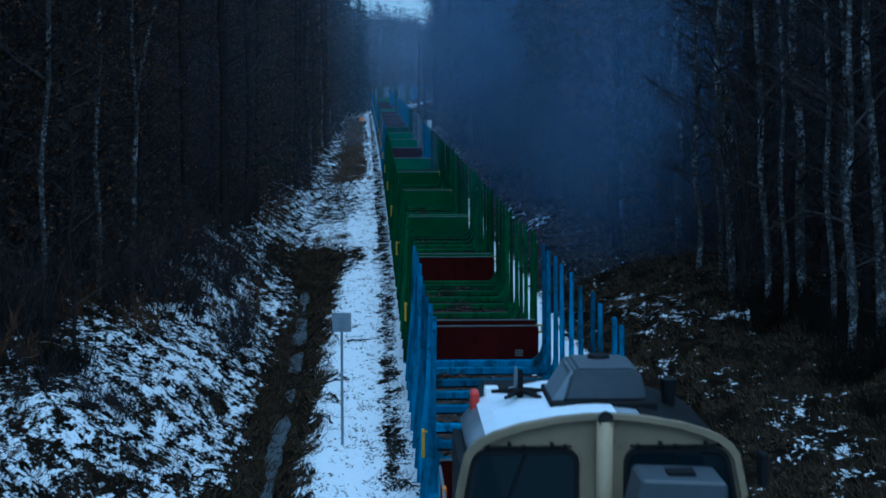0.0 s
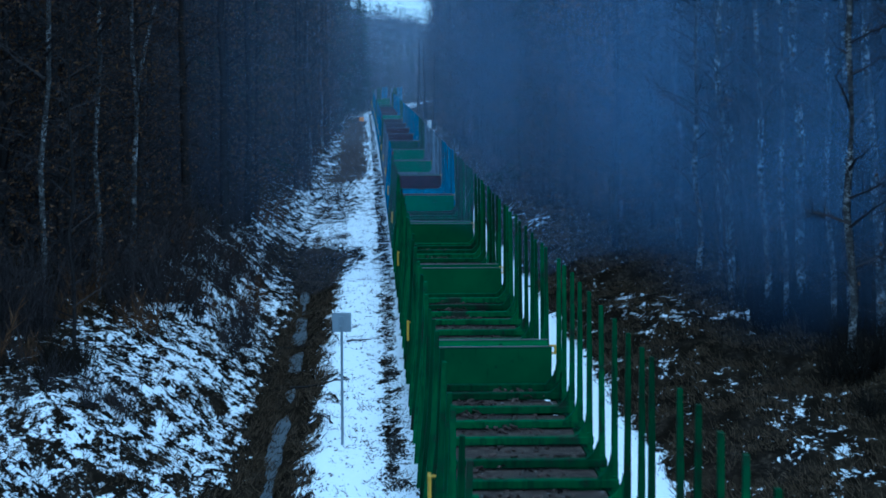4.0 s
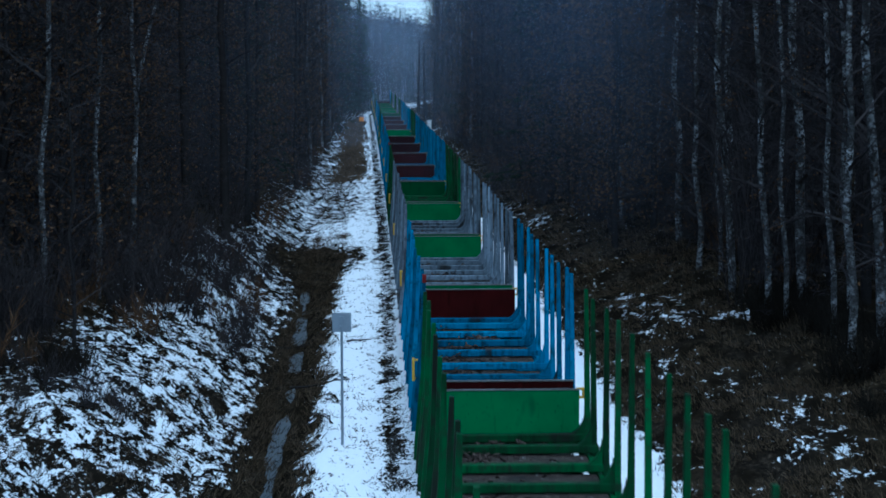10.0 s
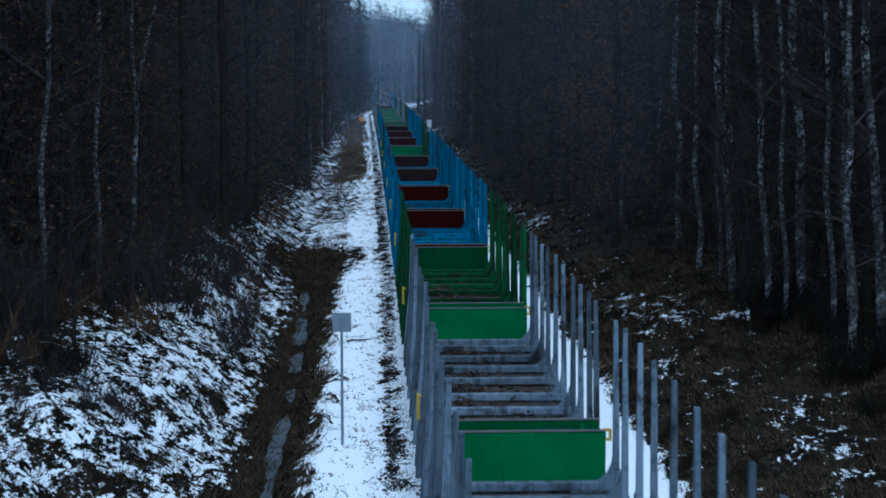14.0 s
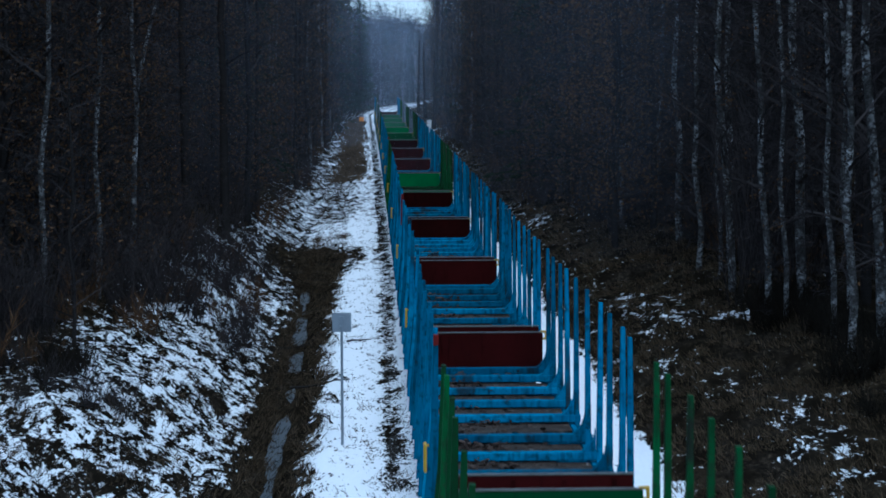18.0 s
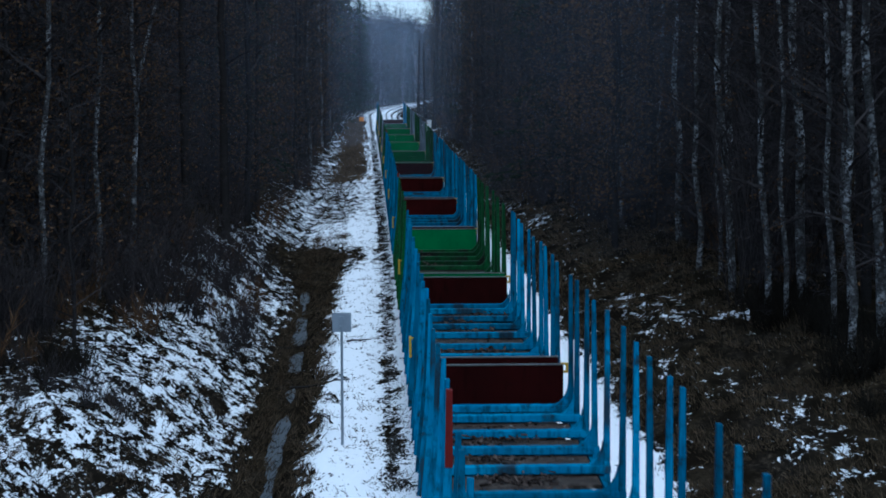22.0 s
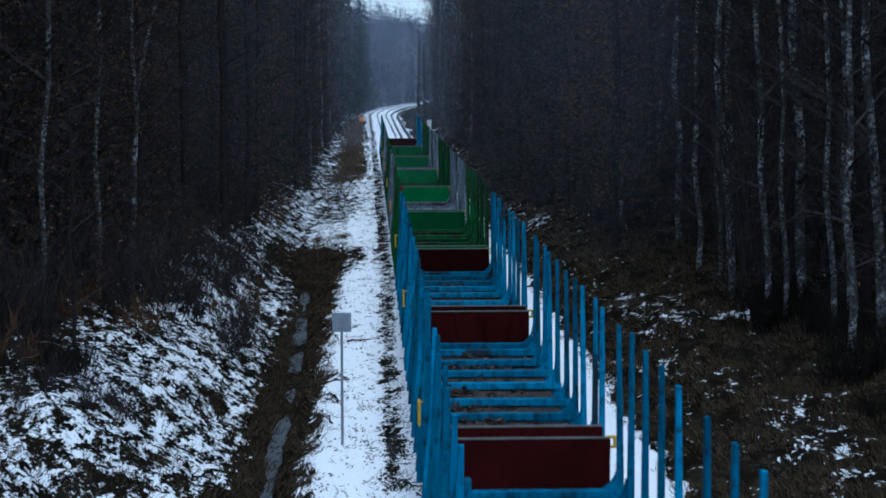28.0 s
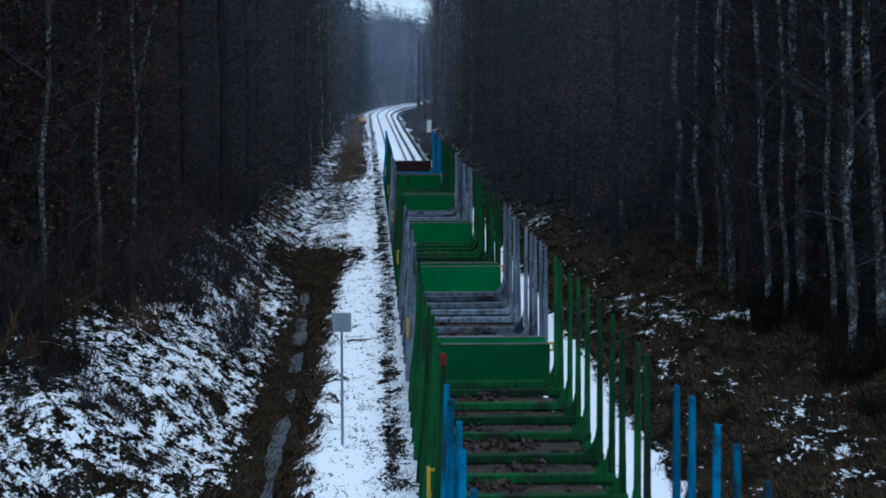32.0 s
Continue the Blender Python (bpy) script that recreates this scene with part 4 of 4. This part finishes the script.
def build_deep_woods():
    """The dark depth of the woods: trunks and tangles that nobody could count."""
    rnd = random.Random(5)
    tv, tf, cv, cf, kv, kf = [], [], [], [], [], []
    for k in range(2300):
        side = -1 if k % 2 else 1
        y = 22 + 470 * rnd.random() ** 1.1
        depth = 5 + 48 * rnd.random()
        x = edge_left(y) - depth if side < 0 else edge_right(y) + depth
        z = ground_z(x, y)
        h = rnd.uniform(17, 21) if y < 200 else rnd.uniform(20, 24) if y < 300 else rnd.uniform(17.5, 20.5)
        r = rnd.uniform(0.07, 0.17)
        limb_strip(tv, tf, (x, y, z - 0.3), (x + rnd.uniform(-0.6, 0.6), y, z + h), r, 0.04, 4, 0.08, rnd, 2)
        for j in range(95):
            p = (x + rnd.gauss(0, 0.9), y + rnd.gauss(0, 0.9), z + h * rnd.uniform(0.03, 1.0))
            sprig(cv, cf, p, (rnd.uniform(-1, 1), rnd.uniform(-1, 1), rnd.uniform(-0.2, 1)), rnd.uniform(0.7, 2.0), rnd.uniform(0.012, 0.03))
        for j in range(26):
            # matted tops added mostly out of view, to keep skylight off the woods
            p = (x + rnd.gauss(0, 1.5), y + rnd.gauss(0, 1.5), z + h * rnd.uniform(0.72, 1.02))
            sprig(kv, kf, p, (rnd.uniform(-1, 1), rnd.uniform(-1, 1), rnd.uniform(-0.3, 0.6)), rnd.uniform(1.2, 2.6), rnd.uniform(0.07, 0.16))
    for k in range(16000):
        # the same added cover over the first rows of trees
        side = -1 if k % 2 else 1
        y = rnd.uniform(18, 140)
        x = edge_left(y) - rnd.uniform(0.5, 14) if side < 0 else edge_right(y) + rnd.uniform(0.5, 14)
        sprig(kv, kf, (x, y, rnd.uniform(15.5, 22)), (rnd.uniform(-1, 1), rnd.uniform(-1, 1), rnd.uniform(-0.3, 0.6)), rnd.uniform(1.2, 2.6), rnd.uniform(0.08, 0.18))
    bv, bf = [], []
    for k in range(12000):
        # thin crooked boughs with sprays of twigs before the first trunks, some with a few dead leaves
        side = -1 if k % 2 else 1
        y = (38 if side < 0 else 44) + 90 * rnd.random() ** 1.3
        x = edge_left(y) - rnd.uniform(-0.3, 5) if side < 0 else edge_right(y) + rnd.uniform(-1.6, 3.5)
        p = Vector((x, y, ground_z(x, y) + rnd.uniform(0.8, 14)))
        a = rnd.uniform(0, 6.28)
        q = p + Vector((math.cos(a), math.sin(a), rnd.uniform(-0.5, 0.45))) * rnd.uniform(0.4, 1.3)
        leafy = k % 5 == 0
        limb_strip(cv, cf, p, q, rnd.uniform(0.006, 0.013), 0.004, 3, 0.12, rnd, 4)
        for j in range(7):
            s = p.lerp(q, rnd.uniform(0.1, 1))
            w = (q - p) * 0.3 + Vector((rnd.uniform(-1, 1), rnd.uniform(-1, 1), rnd.uniform(-0.9, 0.5)))
            sprig(cv, cf, s, w, rnd.uniform(0.12, 0.5), rnd.uniform(0.006, 0.012))
            if leafy:
                sprig(bv, bf, s + w * 0.2, (rnd.uniform(-1, 1), rnd.uniform(-1, 1), -0.6), rnd.uniform(0.05, 0.11), rnd.uniform(0.018, 0.04))
    w = tagged(new("deep_woods"), "dense dark leafless woods behind the first trees", "woods", kind="stuff")
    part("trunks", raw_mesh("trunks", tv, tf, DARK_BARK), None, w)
    part("branches", raw_mesh("branches", cv, cf, TWIGS), None, w)
    part("canopy", raw_mesh("canopy", kv, kf, DARK_TWIGS), None, w)
    part("dead_leaves", raw_mesh("dead_leaves", bv, bf, RUSTY), None, w, "withered brown leaves still hanging on")


build_deep_woods()


def build_backdrop():
    """Ragged dark sheets in place of far woods all round, as a rim."""
    rnd = random.Random(12)
    # added to shut out low sky between trunks; the back one is unseen
    for name, pts in (("backdrop_woods_left", [(-75, -300), (-75, 420), (-40, 520), (60, 560)]), ("backdrop_woods_right", [(75, -300), (75, 430), (130, 520), (60, 562)]),
                      ("backdrop_woods_back", [(-75, -302), (75, -302)])):
        verts, faces = [], []
        for (x0, y0), (x1, y1) in zip(pts, pts[1:]):
            n = int(math.hypot(x1 - x0, y1 - y0) / 1.2)
            for i in range(n):
                k = i / n
                x, y = x0 + (x1 - x0) * k, y0 + (y1 - y0) * k
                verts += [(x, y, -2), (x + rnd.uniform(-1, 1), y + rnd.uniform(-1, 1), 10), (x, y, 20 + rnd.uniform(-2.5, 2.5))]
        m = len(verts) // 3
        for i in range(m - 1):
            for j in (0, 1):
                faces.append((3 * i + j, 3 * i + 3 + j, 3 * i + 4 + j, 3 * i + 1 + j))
        tagged(new(name, raw_mesh(name, verts, faces, DARK_BARK)), "dark sheet standing in for distant woods", "woods", kind="structure")


build_backdrop()


def shrub_kit(seed, stems, height, mat):
    rnd = random.Random(seed)
    v, f, tv, tf = [], [], [], []
    for i in range(stems):
        a = rnd.uniform(0, 6.28)
        way = Vector((math.cos(a) * 0.5, math.sin(a) * 0.5, rnd.uniform(0.7, 1.6))).normalized()
        p = Vector((rnd.gauss(0, 0.3), rnd.gauss(0, 0.3), -0.1))
        ln = height * rnd.uniform(0.5, 1.1)
        q = p + way * ln
        limb_strip(v, f, p, q, 0.013, 0.005, 3, 0.06, rnd, 2)
        for j in range(20):
            s = p.lerp(q, rnd.uniform(0.15, 1))
            sprig(tv, tf, s, way + Vector((rnd.uniform(-1, 1), rnd.uniform(-1, 1), rnd.uniform(-0.2, 0.7))), rnd.uniform(0.15, 0.6), rnd.uniform(0.006, 0.013))
    return raw_mesh("stem", v, f, mat), raw_mesh("crown", tv, tf, mat)


def build_shrubs():
    rnd = random.Random(31)
    kits = [shrub_kit(s, 24, 2.1, TWIGS) for s in (1, 2)] + [shrub_kit(3, 20, 1.6, RUSTY)]
    # near-black shrub; at the foot of the woods its colour carries shade
    thick = shrub_kit(6, 34, 1.5, DARK_TWIGS)
    for k in range(312):
        side = -1 if k % 2 else 1
        y = 30 + 190 * rnd.random() ** 1.5
        x = edge_left(y) - 0.8 + rnd.gauss(0, 0.9) if side < 0 else edge_right(y) + 0.2 + rnd.gauss(0, 1.6)
        s = rnd.uniform(0.6, 1.25)
        tall = s
        if k % 12 == 1 and k > 20:
            y = rnd.uniform(46, 72)
            x = edge_left(y) + rnd.uniform(0.2, 2.4)
            s = tall = rnd.uniform(0.5, 0.9)
        elif k % 8 == 3:
            # the thicket along the near edge of the woods
            y = rnd.uniform(40, 66)
            x = edge_left(y) - rnd.uniform(0.0, 2.6)
        elif k % 3 == 0 and k > 20:
            # saplings further in
            x += -2.6 if side < 0 else 2.4
            s, tall = s * 1.3, s * rnd.uniform(2.2, 3.6)
        elif side > 0:
            x = max(x, edge_right(y) + (1.6 if y < 75 else 0.2))
        if 26 <= k < 60:
            # undergrowth, near-black for the shade at the near foot of the woods, on the side away from the ditch
            y = rnd.uniform(34, 50)
            x = 10.3 + 0.05 * (y - 34) + rnd.uniform(0, 2.4)
            s = tall = rnd.uniform(0.4, 0.8)
        if k < 24:
            y = rnd.uniform(33.5, 40) if k % 2 else rnd.uniform(35, 39.5)
            x = rnd.uniform(-8.8, -5.6) if k % 2 else rnd.uniform(-8.9, -7.0)
            s = tall = rnd.uniform(0.3, 0.6)
        if side > 0 and y < 50 and k >= 60:
            y += 32
            x = max(x, edge_right(y) + 0.3)
        stems, twigs = rnd.choices(kits, (0.40, 0.38, 0.22 if tall < 1.4 else 0.0))[0] if not 26 <= k < 60 and (k >= 24 or k % 2) else thick
        ob = tagged(new("shrub"), "bare tangled shrub at the wood's edge", "shrub", "shrubs along the wood")
        ob.location = (x, y, ground_z(x, y))
        ob.rotation_euler.z = rnd.uniform(0, 6.28)
        ob.scale = (s, s, tall)
        part("stem", stems, None, ob)
        part("crown", twigs, None, ob)


build_shrubs()


def build_grass():
    rnd = random.Random(8)
    v, f, dv, df = [], [], [], []
    for k in range(26000):
        left = rnd.random() < 0.32
        y = 25 + 130 * rnd.random() ** 1.7
        u = rnd.uniform(-8.5, -1.7) if left else rnd.uniform(6.3, 12.5)
        if k % 45 == 0:
            u = rnd.uniform(-1.9, 0.7)
        if left and -1.2 < noise.noise(Vector((u * 0.9, y * 0.6, 9))) * 3 < rnd.uniform(-0.6, 1.6) and u < -3.6:
            continue
        if not left and noise.noise(Vector((u * 1.1, y * 0.55, 5))) < rnd.uniform(-0.25, 0.15):
            continue
        z = ground_z(u, y)
        lie = Vector((0.9 if left else -0.7, -0.5, 0)) * rnd.uniform(0.2, 1.2)
        for j in range(6):
            a = (u + rnd.gauss(0, 0.10), y + rnd.gauss(0, 0.10), z - 0.03)
            sprig(dv if left else v, df if left else f, a, lie + Vector((rnd.uniform(-0.5, 0.5), rnd.uniform(-0.5, 0.5), rnd.uniform(0.4, 1.1))), rnd.uniform(0.10, 0.32), rnd.uniform(0.005, 0.011))
    for k in range(5200):
        # a long strip of dead grass along the far verge
        y = 128 + 140 * rnd.random()
        u = rnd.gauss(-1.9, 0.62)
        if noise.noise(Vector((u * 0.8, y * 0.12, 6))) < rnd.uniform(-0.5, 0.1):
            continue
        a = (u + shift(y), y, ground_z(u + shift(y), y) - 0.03)
        for j in range(4):
            sprig(v, f, a, (rnd.uniform(-0.8, 0.8), rnd.uniform(-0.6, 0.6), rnd.uniform(0.5, 1.1)), rnd.uniform(0.25, 0.6), rnd.uniform(0.02, 0.045))
    for k in range(1500):
        # rank grass hanging over the sides of the ditch
        y = 26 + 62 * rnd.random() ** 1.4
        u = rnd.choice((-1.65, -3.05)) + rnd.gauss(0, 0.16) if k % 3 else rnd.uniform(-3.2, -1.7)
        z = ground_z(u, y)
        for j in range(7):
            a = (u + rnd.gauss(0, 0.09), y + rnd.gauss(0, 0.09), z - 0.03)
            sprig(dv, df, a, (rnd.uniform(-0.7, 0.7), rnd.uniform(-0.8, 0.3), rnd.uniform(0.3, 0.9)), rnd.uniform(0.12, 0.34), rnd.uniform(0.007, 0.015))
    tagged(new("dry_grass", raw_mesh("dry_grass", v, f, DRY_GRASS)), "flattened dry brown grass poking out of snow", "grass", kind="stuff")
    tagged(new("wet_grass", raw_mesh("wet_grass", dv, df, DARK_GRASS)), "dark grass along the ditch and bank", "grass", kind="stuff")


build_grass()

# ---- small things along the line ----


def build_sign():
    x, y = -0.83, 38.4
    z = ground_z(x, y)
    s = tagged(new("trackside_sign"), "square grey sign plate on a thin post in snow", "sign")
    s.location = (x, y, z)
    part("post", tube(bmesh.new(), (0, 0, -0.3), (0, 0, 2.75), 0.035, 0.03, 8), GALVANISED, s, "thin grey post")
    b = box(bmesh.new(), -0.22, 0.22, -0.012, 0.012, 2.68, 3.13, 0.008)
    plate = part("plate", b, GALVANISED, s, "blank grey back of the sign plate")
    for zz in (2.80, 3.02):
        part("clamp", box(bmesh.new(), -0.05, 0.05, -0.05, -0.013, zz - 0.025, zz + 0.025), GALVANISED, plate)


build_sign()


def build_poles():
    for x, y, h, lean in ((7.05, 284, 12.4, 0.3), (7.2, 250, 11.3, -0.1), (7.6, 222, 9.9, 0.25)):
        z = ground_z(x, y)
        p = tagged(new("line_pole"), "tall dark timber pole beside the line", "pole", "poles by the bend")
        p.location = (x, y, z)
        part("shaft", tube(bmesh.new(), (0, 0, -0.6), (lean, 0, h), 0.22, 0.15, 10), DARK_BARK, p)
        part("crossarm", box(bmesh.new(), lean - 0.45, lean + 0.45, -0.07, 0.07, h - 0.9, h - 0.78), DARK_BARK, p)
        part("foot_stub", tube(bmesh.new(), (0.28, 0, -0.6), (0.24, 0, 2.6), 0.18, 0.16, 8), DARK_BARK, p)
    x, y = 6.7, 213
    b = tagged(new("relay_cabinet"), "small white relay cabinet beside the line", "cabinet")
    b.location = (x, y, ground_z(x, y))
    part("body", box(bmesh.new(), -0.27, 0.27, -0.25, 0.25, 0.15, 1.6, 0.02), WHITE_PAINT, b)
    part("roof", box(bmesh.new(), -0.32, 0.32, -0.30, 0.30, 1.6, 1.68, 0.01), SNOW, b)
    part("plinth", box(bmesh.new(), -0.25, 0.25, -0.23, 0.23, -0.4, 0.15), DARK_STEEL, b)
    x, y = -2.25, 255
    m = tagged(new("marker_post"), "small orange marker board on a short post", "marker")
    m.location = (x, y, ground_z(x, y))
    part("post", tube(bmesh.new(), (0, 0, -0.3), (0, 0, 0.5), 0.05, 0.05, 8), DARK_STEEL, m)
    part("plate", box(bmesh.new(), -0.34, 0.34, -0.03, 0.03, 0.4, 1.05, 0.02), ORANGE, m)


build_poles()

ICE = material("grey_ditch_ice", lambda t, out: surface(t, out, mix(t, noise_tex(t, coords(t), 2.5, 4), (0.010, 0.012, 0.014), (0.065, 0.072, 0.08)), 0.45, 0, None, 0.5))


def build_ditch_ice():
    v, f = [], []
    ys = list(np.arange(22, 110, 1.5))
    for y in ys:
        v += [(-3.6, y, -0.955), (-1.9, y, -0.955)]
    f = [(2 * i, 2 * i + 1, 2 * i + 3, 2 * i + 2) for i in range(len(ys) - 1)]
    tagged(new("ditch_water", raw_mesh("ditch_water", v, f, ICE)), "grey half-frozen water lying in the ditch", "water", kind="structure")


build_ditch_ice()


BALLAST = twig("dark_ballast", (0.010, 0.010, 0.010), (0.06, 0.057, 0.055))


def build_stones():
    """Loose ballast lying bare along the shoulder."""
    rnd = random.Random(44)
    v, f = [], []
    for k in range(19000):
        y = 28 + 110 * rnd.random() ** 1.8
        u = rnd.gauss(0.34, 0.13) if rnd.random() < 0.6 else rnd.uniform(0.35, 1.0) if rnd.random() < 0.6 else rnd.uniform(-1.5, 0.8)
        if noise.noise(Vector((u * 1.5, y * 0.8, 3))) < -0.15 or (u > 0.62 and y > 42):
            continue
        z = ground_z(u, y)
        r = rnd.uniform(0.014, 0.045)
        b = len(v)
        for dx, dy, dz in ((1, 0, 0), (-1, 0, 0), (0, 1, 0), (0, -1, 0), (0, 0, 0.9)):
            v.append((u + dx * r * rnd.uniform(0.6, 1.5), y + dy * r * rnd.uniform(0.6, 1.3), z - 0.01 + dz * r * rnd.uniform(0.6, 1.2)))
        f += [(b, b + 2, b + 4), (b + 2, b + 1, b + 4), (b + 1, b + 3, b + 4), (b + 3, b, b + 4)]
    tagged(new("ballast_stones", raw_mesh("ballast_stones", v, f, BALLAST)), "dark loose ballast stones showing through the snow", "stones", kind="stuff")


build_stones()


def build_branches():
    rnd = random.Random(3)
    for x, y, ln, a in ((-2.7, 55.5, 1.6, 5), (-0.6, 53, 0.8, 10), (-1.6, 46, 1.9, 30), (-6.4, 36, 1.4, 70), (-1.2, 41, 0.7, 100)):
        v, f = [], []
        limb_strip(v, f, (-ln / 2, 0, 0.02), (ln / 2, 0, 0.06), 0.035, 0.015, 5, 0.05, rnd, 4)
        limb_strip(v, f, (0, 0, 0.04), (ln * 0.3, 0.3, 0.16), 0.018, 0.006, 4, 0.03, rnd, 2)
        ob = tagged(new("fallen_branch", raw_mesh("fallen_branch", v, f, DARK_BARK)), "dead dark branch lying on the ground", "branch", "branches on the ground")
        ob.location = (x, y, ground_z(x, y) + 0.02)
        ob.rotation_euler.z = radians(a)


build_branches()

# ---- haze sheets across the line, and the smoke that the engine left ----


def thickness(me, values):
    at = me.attributes.new("thick", "FLOAT", "POINT")
    at.data.foreach_set("value", values)
    return me


def build_haze_sheets():
    # upright sheets put haze in as colour and lift the dark woods
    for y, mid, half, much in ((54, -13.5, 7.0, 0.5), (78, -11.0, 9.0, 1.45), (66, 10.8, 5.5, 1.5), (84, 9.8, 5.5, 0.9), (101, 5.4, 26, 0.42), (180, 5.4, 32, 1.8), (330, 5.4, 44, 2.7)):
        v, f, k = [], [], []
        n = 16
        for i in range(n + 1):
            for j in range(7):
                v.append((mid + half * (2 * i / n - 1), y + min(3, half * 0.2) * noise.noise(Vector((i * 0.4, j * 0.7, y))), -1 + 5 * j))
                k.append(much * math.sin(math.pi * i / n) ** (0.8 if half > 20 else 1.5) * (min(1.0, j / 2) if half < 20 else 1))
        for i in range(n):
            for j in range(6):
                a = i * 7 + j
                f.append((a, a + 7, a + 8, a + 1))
        tagged(new("mist_bank", thickness(raw_mesh("mist_bank", v, f, HAZE_SHEET), k)), "thin bluish sheet standing in for haze across the line", "mist", "mist over the line", "stuff")


build_haze_sheets()


def smoke_puff(sx, sz, mat=SMOKE):
    """A shallow billow of smoke, thinning out towards its rim."""
    v, f, k = [(0, -0.25, 0)], [], [1.0]
    n, m = 28, 9
    for j in range(1, m + 1):
        r = j / m
        for i in range(n):
            a = 2 * math.pi * i / n
            p = Vector((r * math.cos(a), 0, r * math.sin(a)))
            w = 1 + 0.22 * noise.noise(p * 1.7 + Vector((sx, sz, 0)))
            v.append((p.x * w, -0.25 * (1 - r * r), p.z * w))
            k.append(0.5 + 0.5 * math.cos(math.pi * max(0.0, (r - 0.3) / 0.7)))
    for i in range(n):
        f.append((0, 1 + i, 1 + (i + 1) % n))
    for j in range(m - 1):
        for i in range(n):
            a, b = 1 + j * n + i, 1 + j * n + (i + 1) % n
            f.append((a, a + n, b + n, b))
    me = thickness(raw_mesh("smoke_puff", v, f, mat), k)
    me.polygons.foreach_set("use_smooth", [True] * len(me.polygons))
    ob = tagged(new("smoke_puff", me), "drifting bluish diesel smoke", "smoke", "puffs of the engine's smoke", "stuff")
    ob.scale = (sx, sx * 0.5, sz)
    return ob


def drift(y, places, leave, slow=1.0):
    """A puff that spreads sideways, place by place each second, then lifts away over the trees."""
    rows = [(t, x, y, z) for t, (x, z) in enumerate(places)]
    x, z = places[-1]
    for k, (dt, up, side) in enumerate(((0, 0.5, 0.6), (1.5, 7, 2), (3, 20, 5), (6, 45, 9))):
        rows.append((leave + dt * slow, x + side, y, z + up))
    return rows + [(32, x + 14, y, z + 90)]


PUFFS = [
    (smoke_puff(10, 6), drift(41, [(13, 19), (11.2, 4.4), (12.4, 5.4), (13, 6.5), (13, 7)], 4.2, 1.2)),
    (smoke_puff(9.5, 10), drift(63, [(10.2, 8.2), (10.2, 8.4), (11.4, 7.6), (12.5, 7.8), (13, 8.5)], 4.4, 1.2)),
    (smoke_puff(14, 14), drift(104, [(8.0, 12), (9.2, 13), (11, 12), (13, 10), (13, 10)], 4.6, 1.2)),
    (smoke_puff(28, 19, HAZE), drift(70, [(4, 36), (6, 33), (10, 19), (12, 12), (12, 10), (12, 9)], 6.6, 1.5)),
]


def motions():
    times = [0, 0.5, 1] + [2 + 1.5 * i for i in range(20)] + [31.5, 32]
    for car, q in CARS:
        rows = []
        for t in times:
            x, y, a = on_track(q - travelled(t))
            rows.append((t, pose(x, y, 0, 0, 0, a)))
        walk(car, rows)
    walk(ENGINE, [(t, pose(track_x(ENGINE_AT - travelled(t)) + 0.02, ENGINE_AT - travelled(t), 0)) for t in times])
    for puff, rows in PUFFS:
        walk(puff, [(t, pose(x, y, z)) for t, x, y, z in rows])


motions()
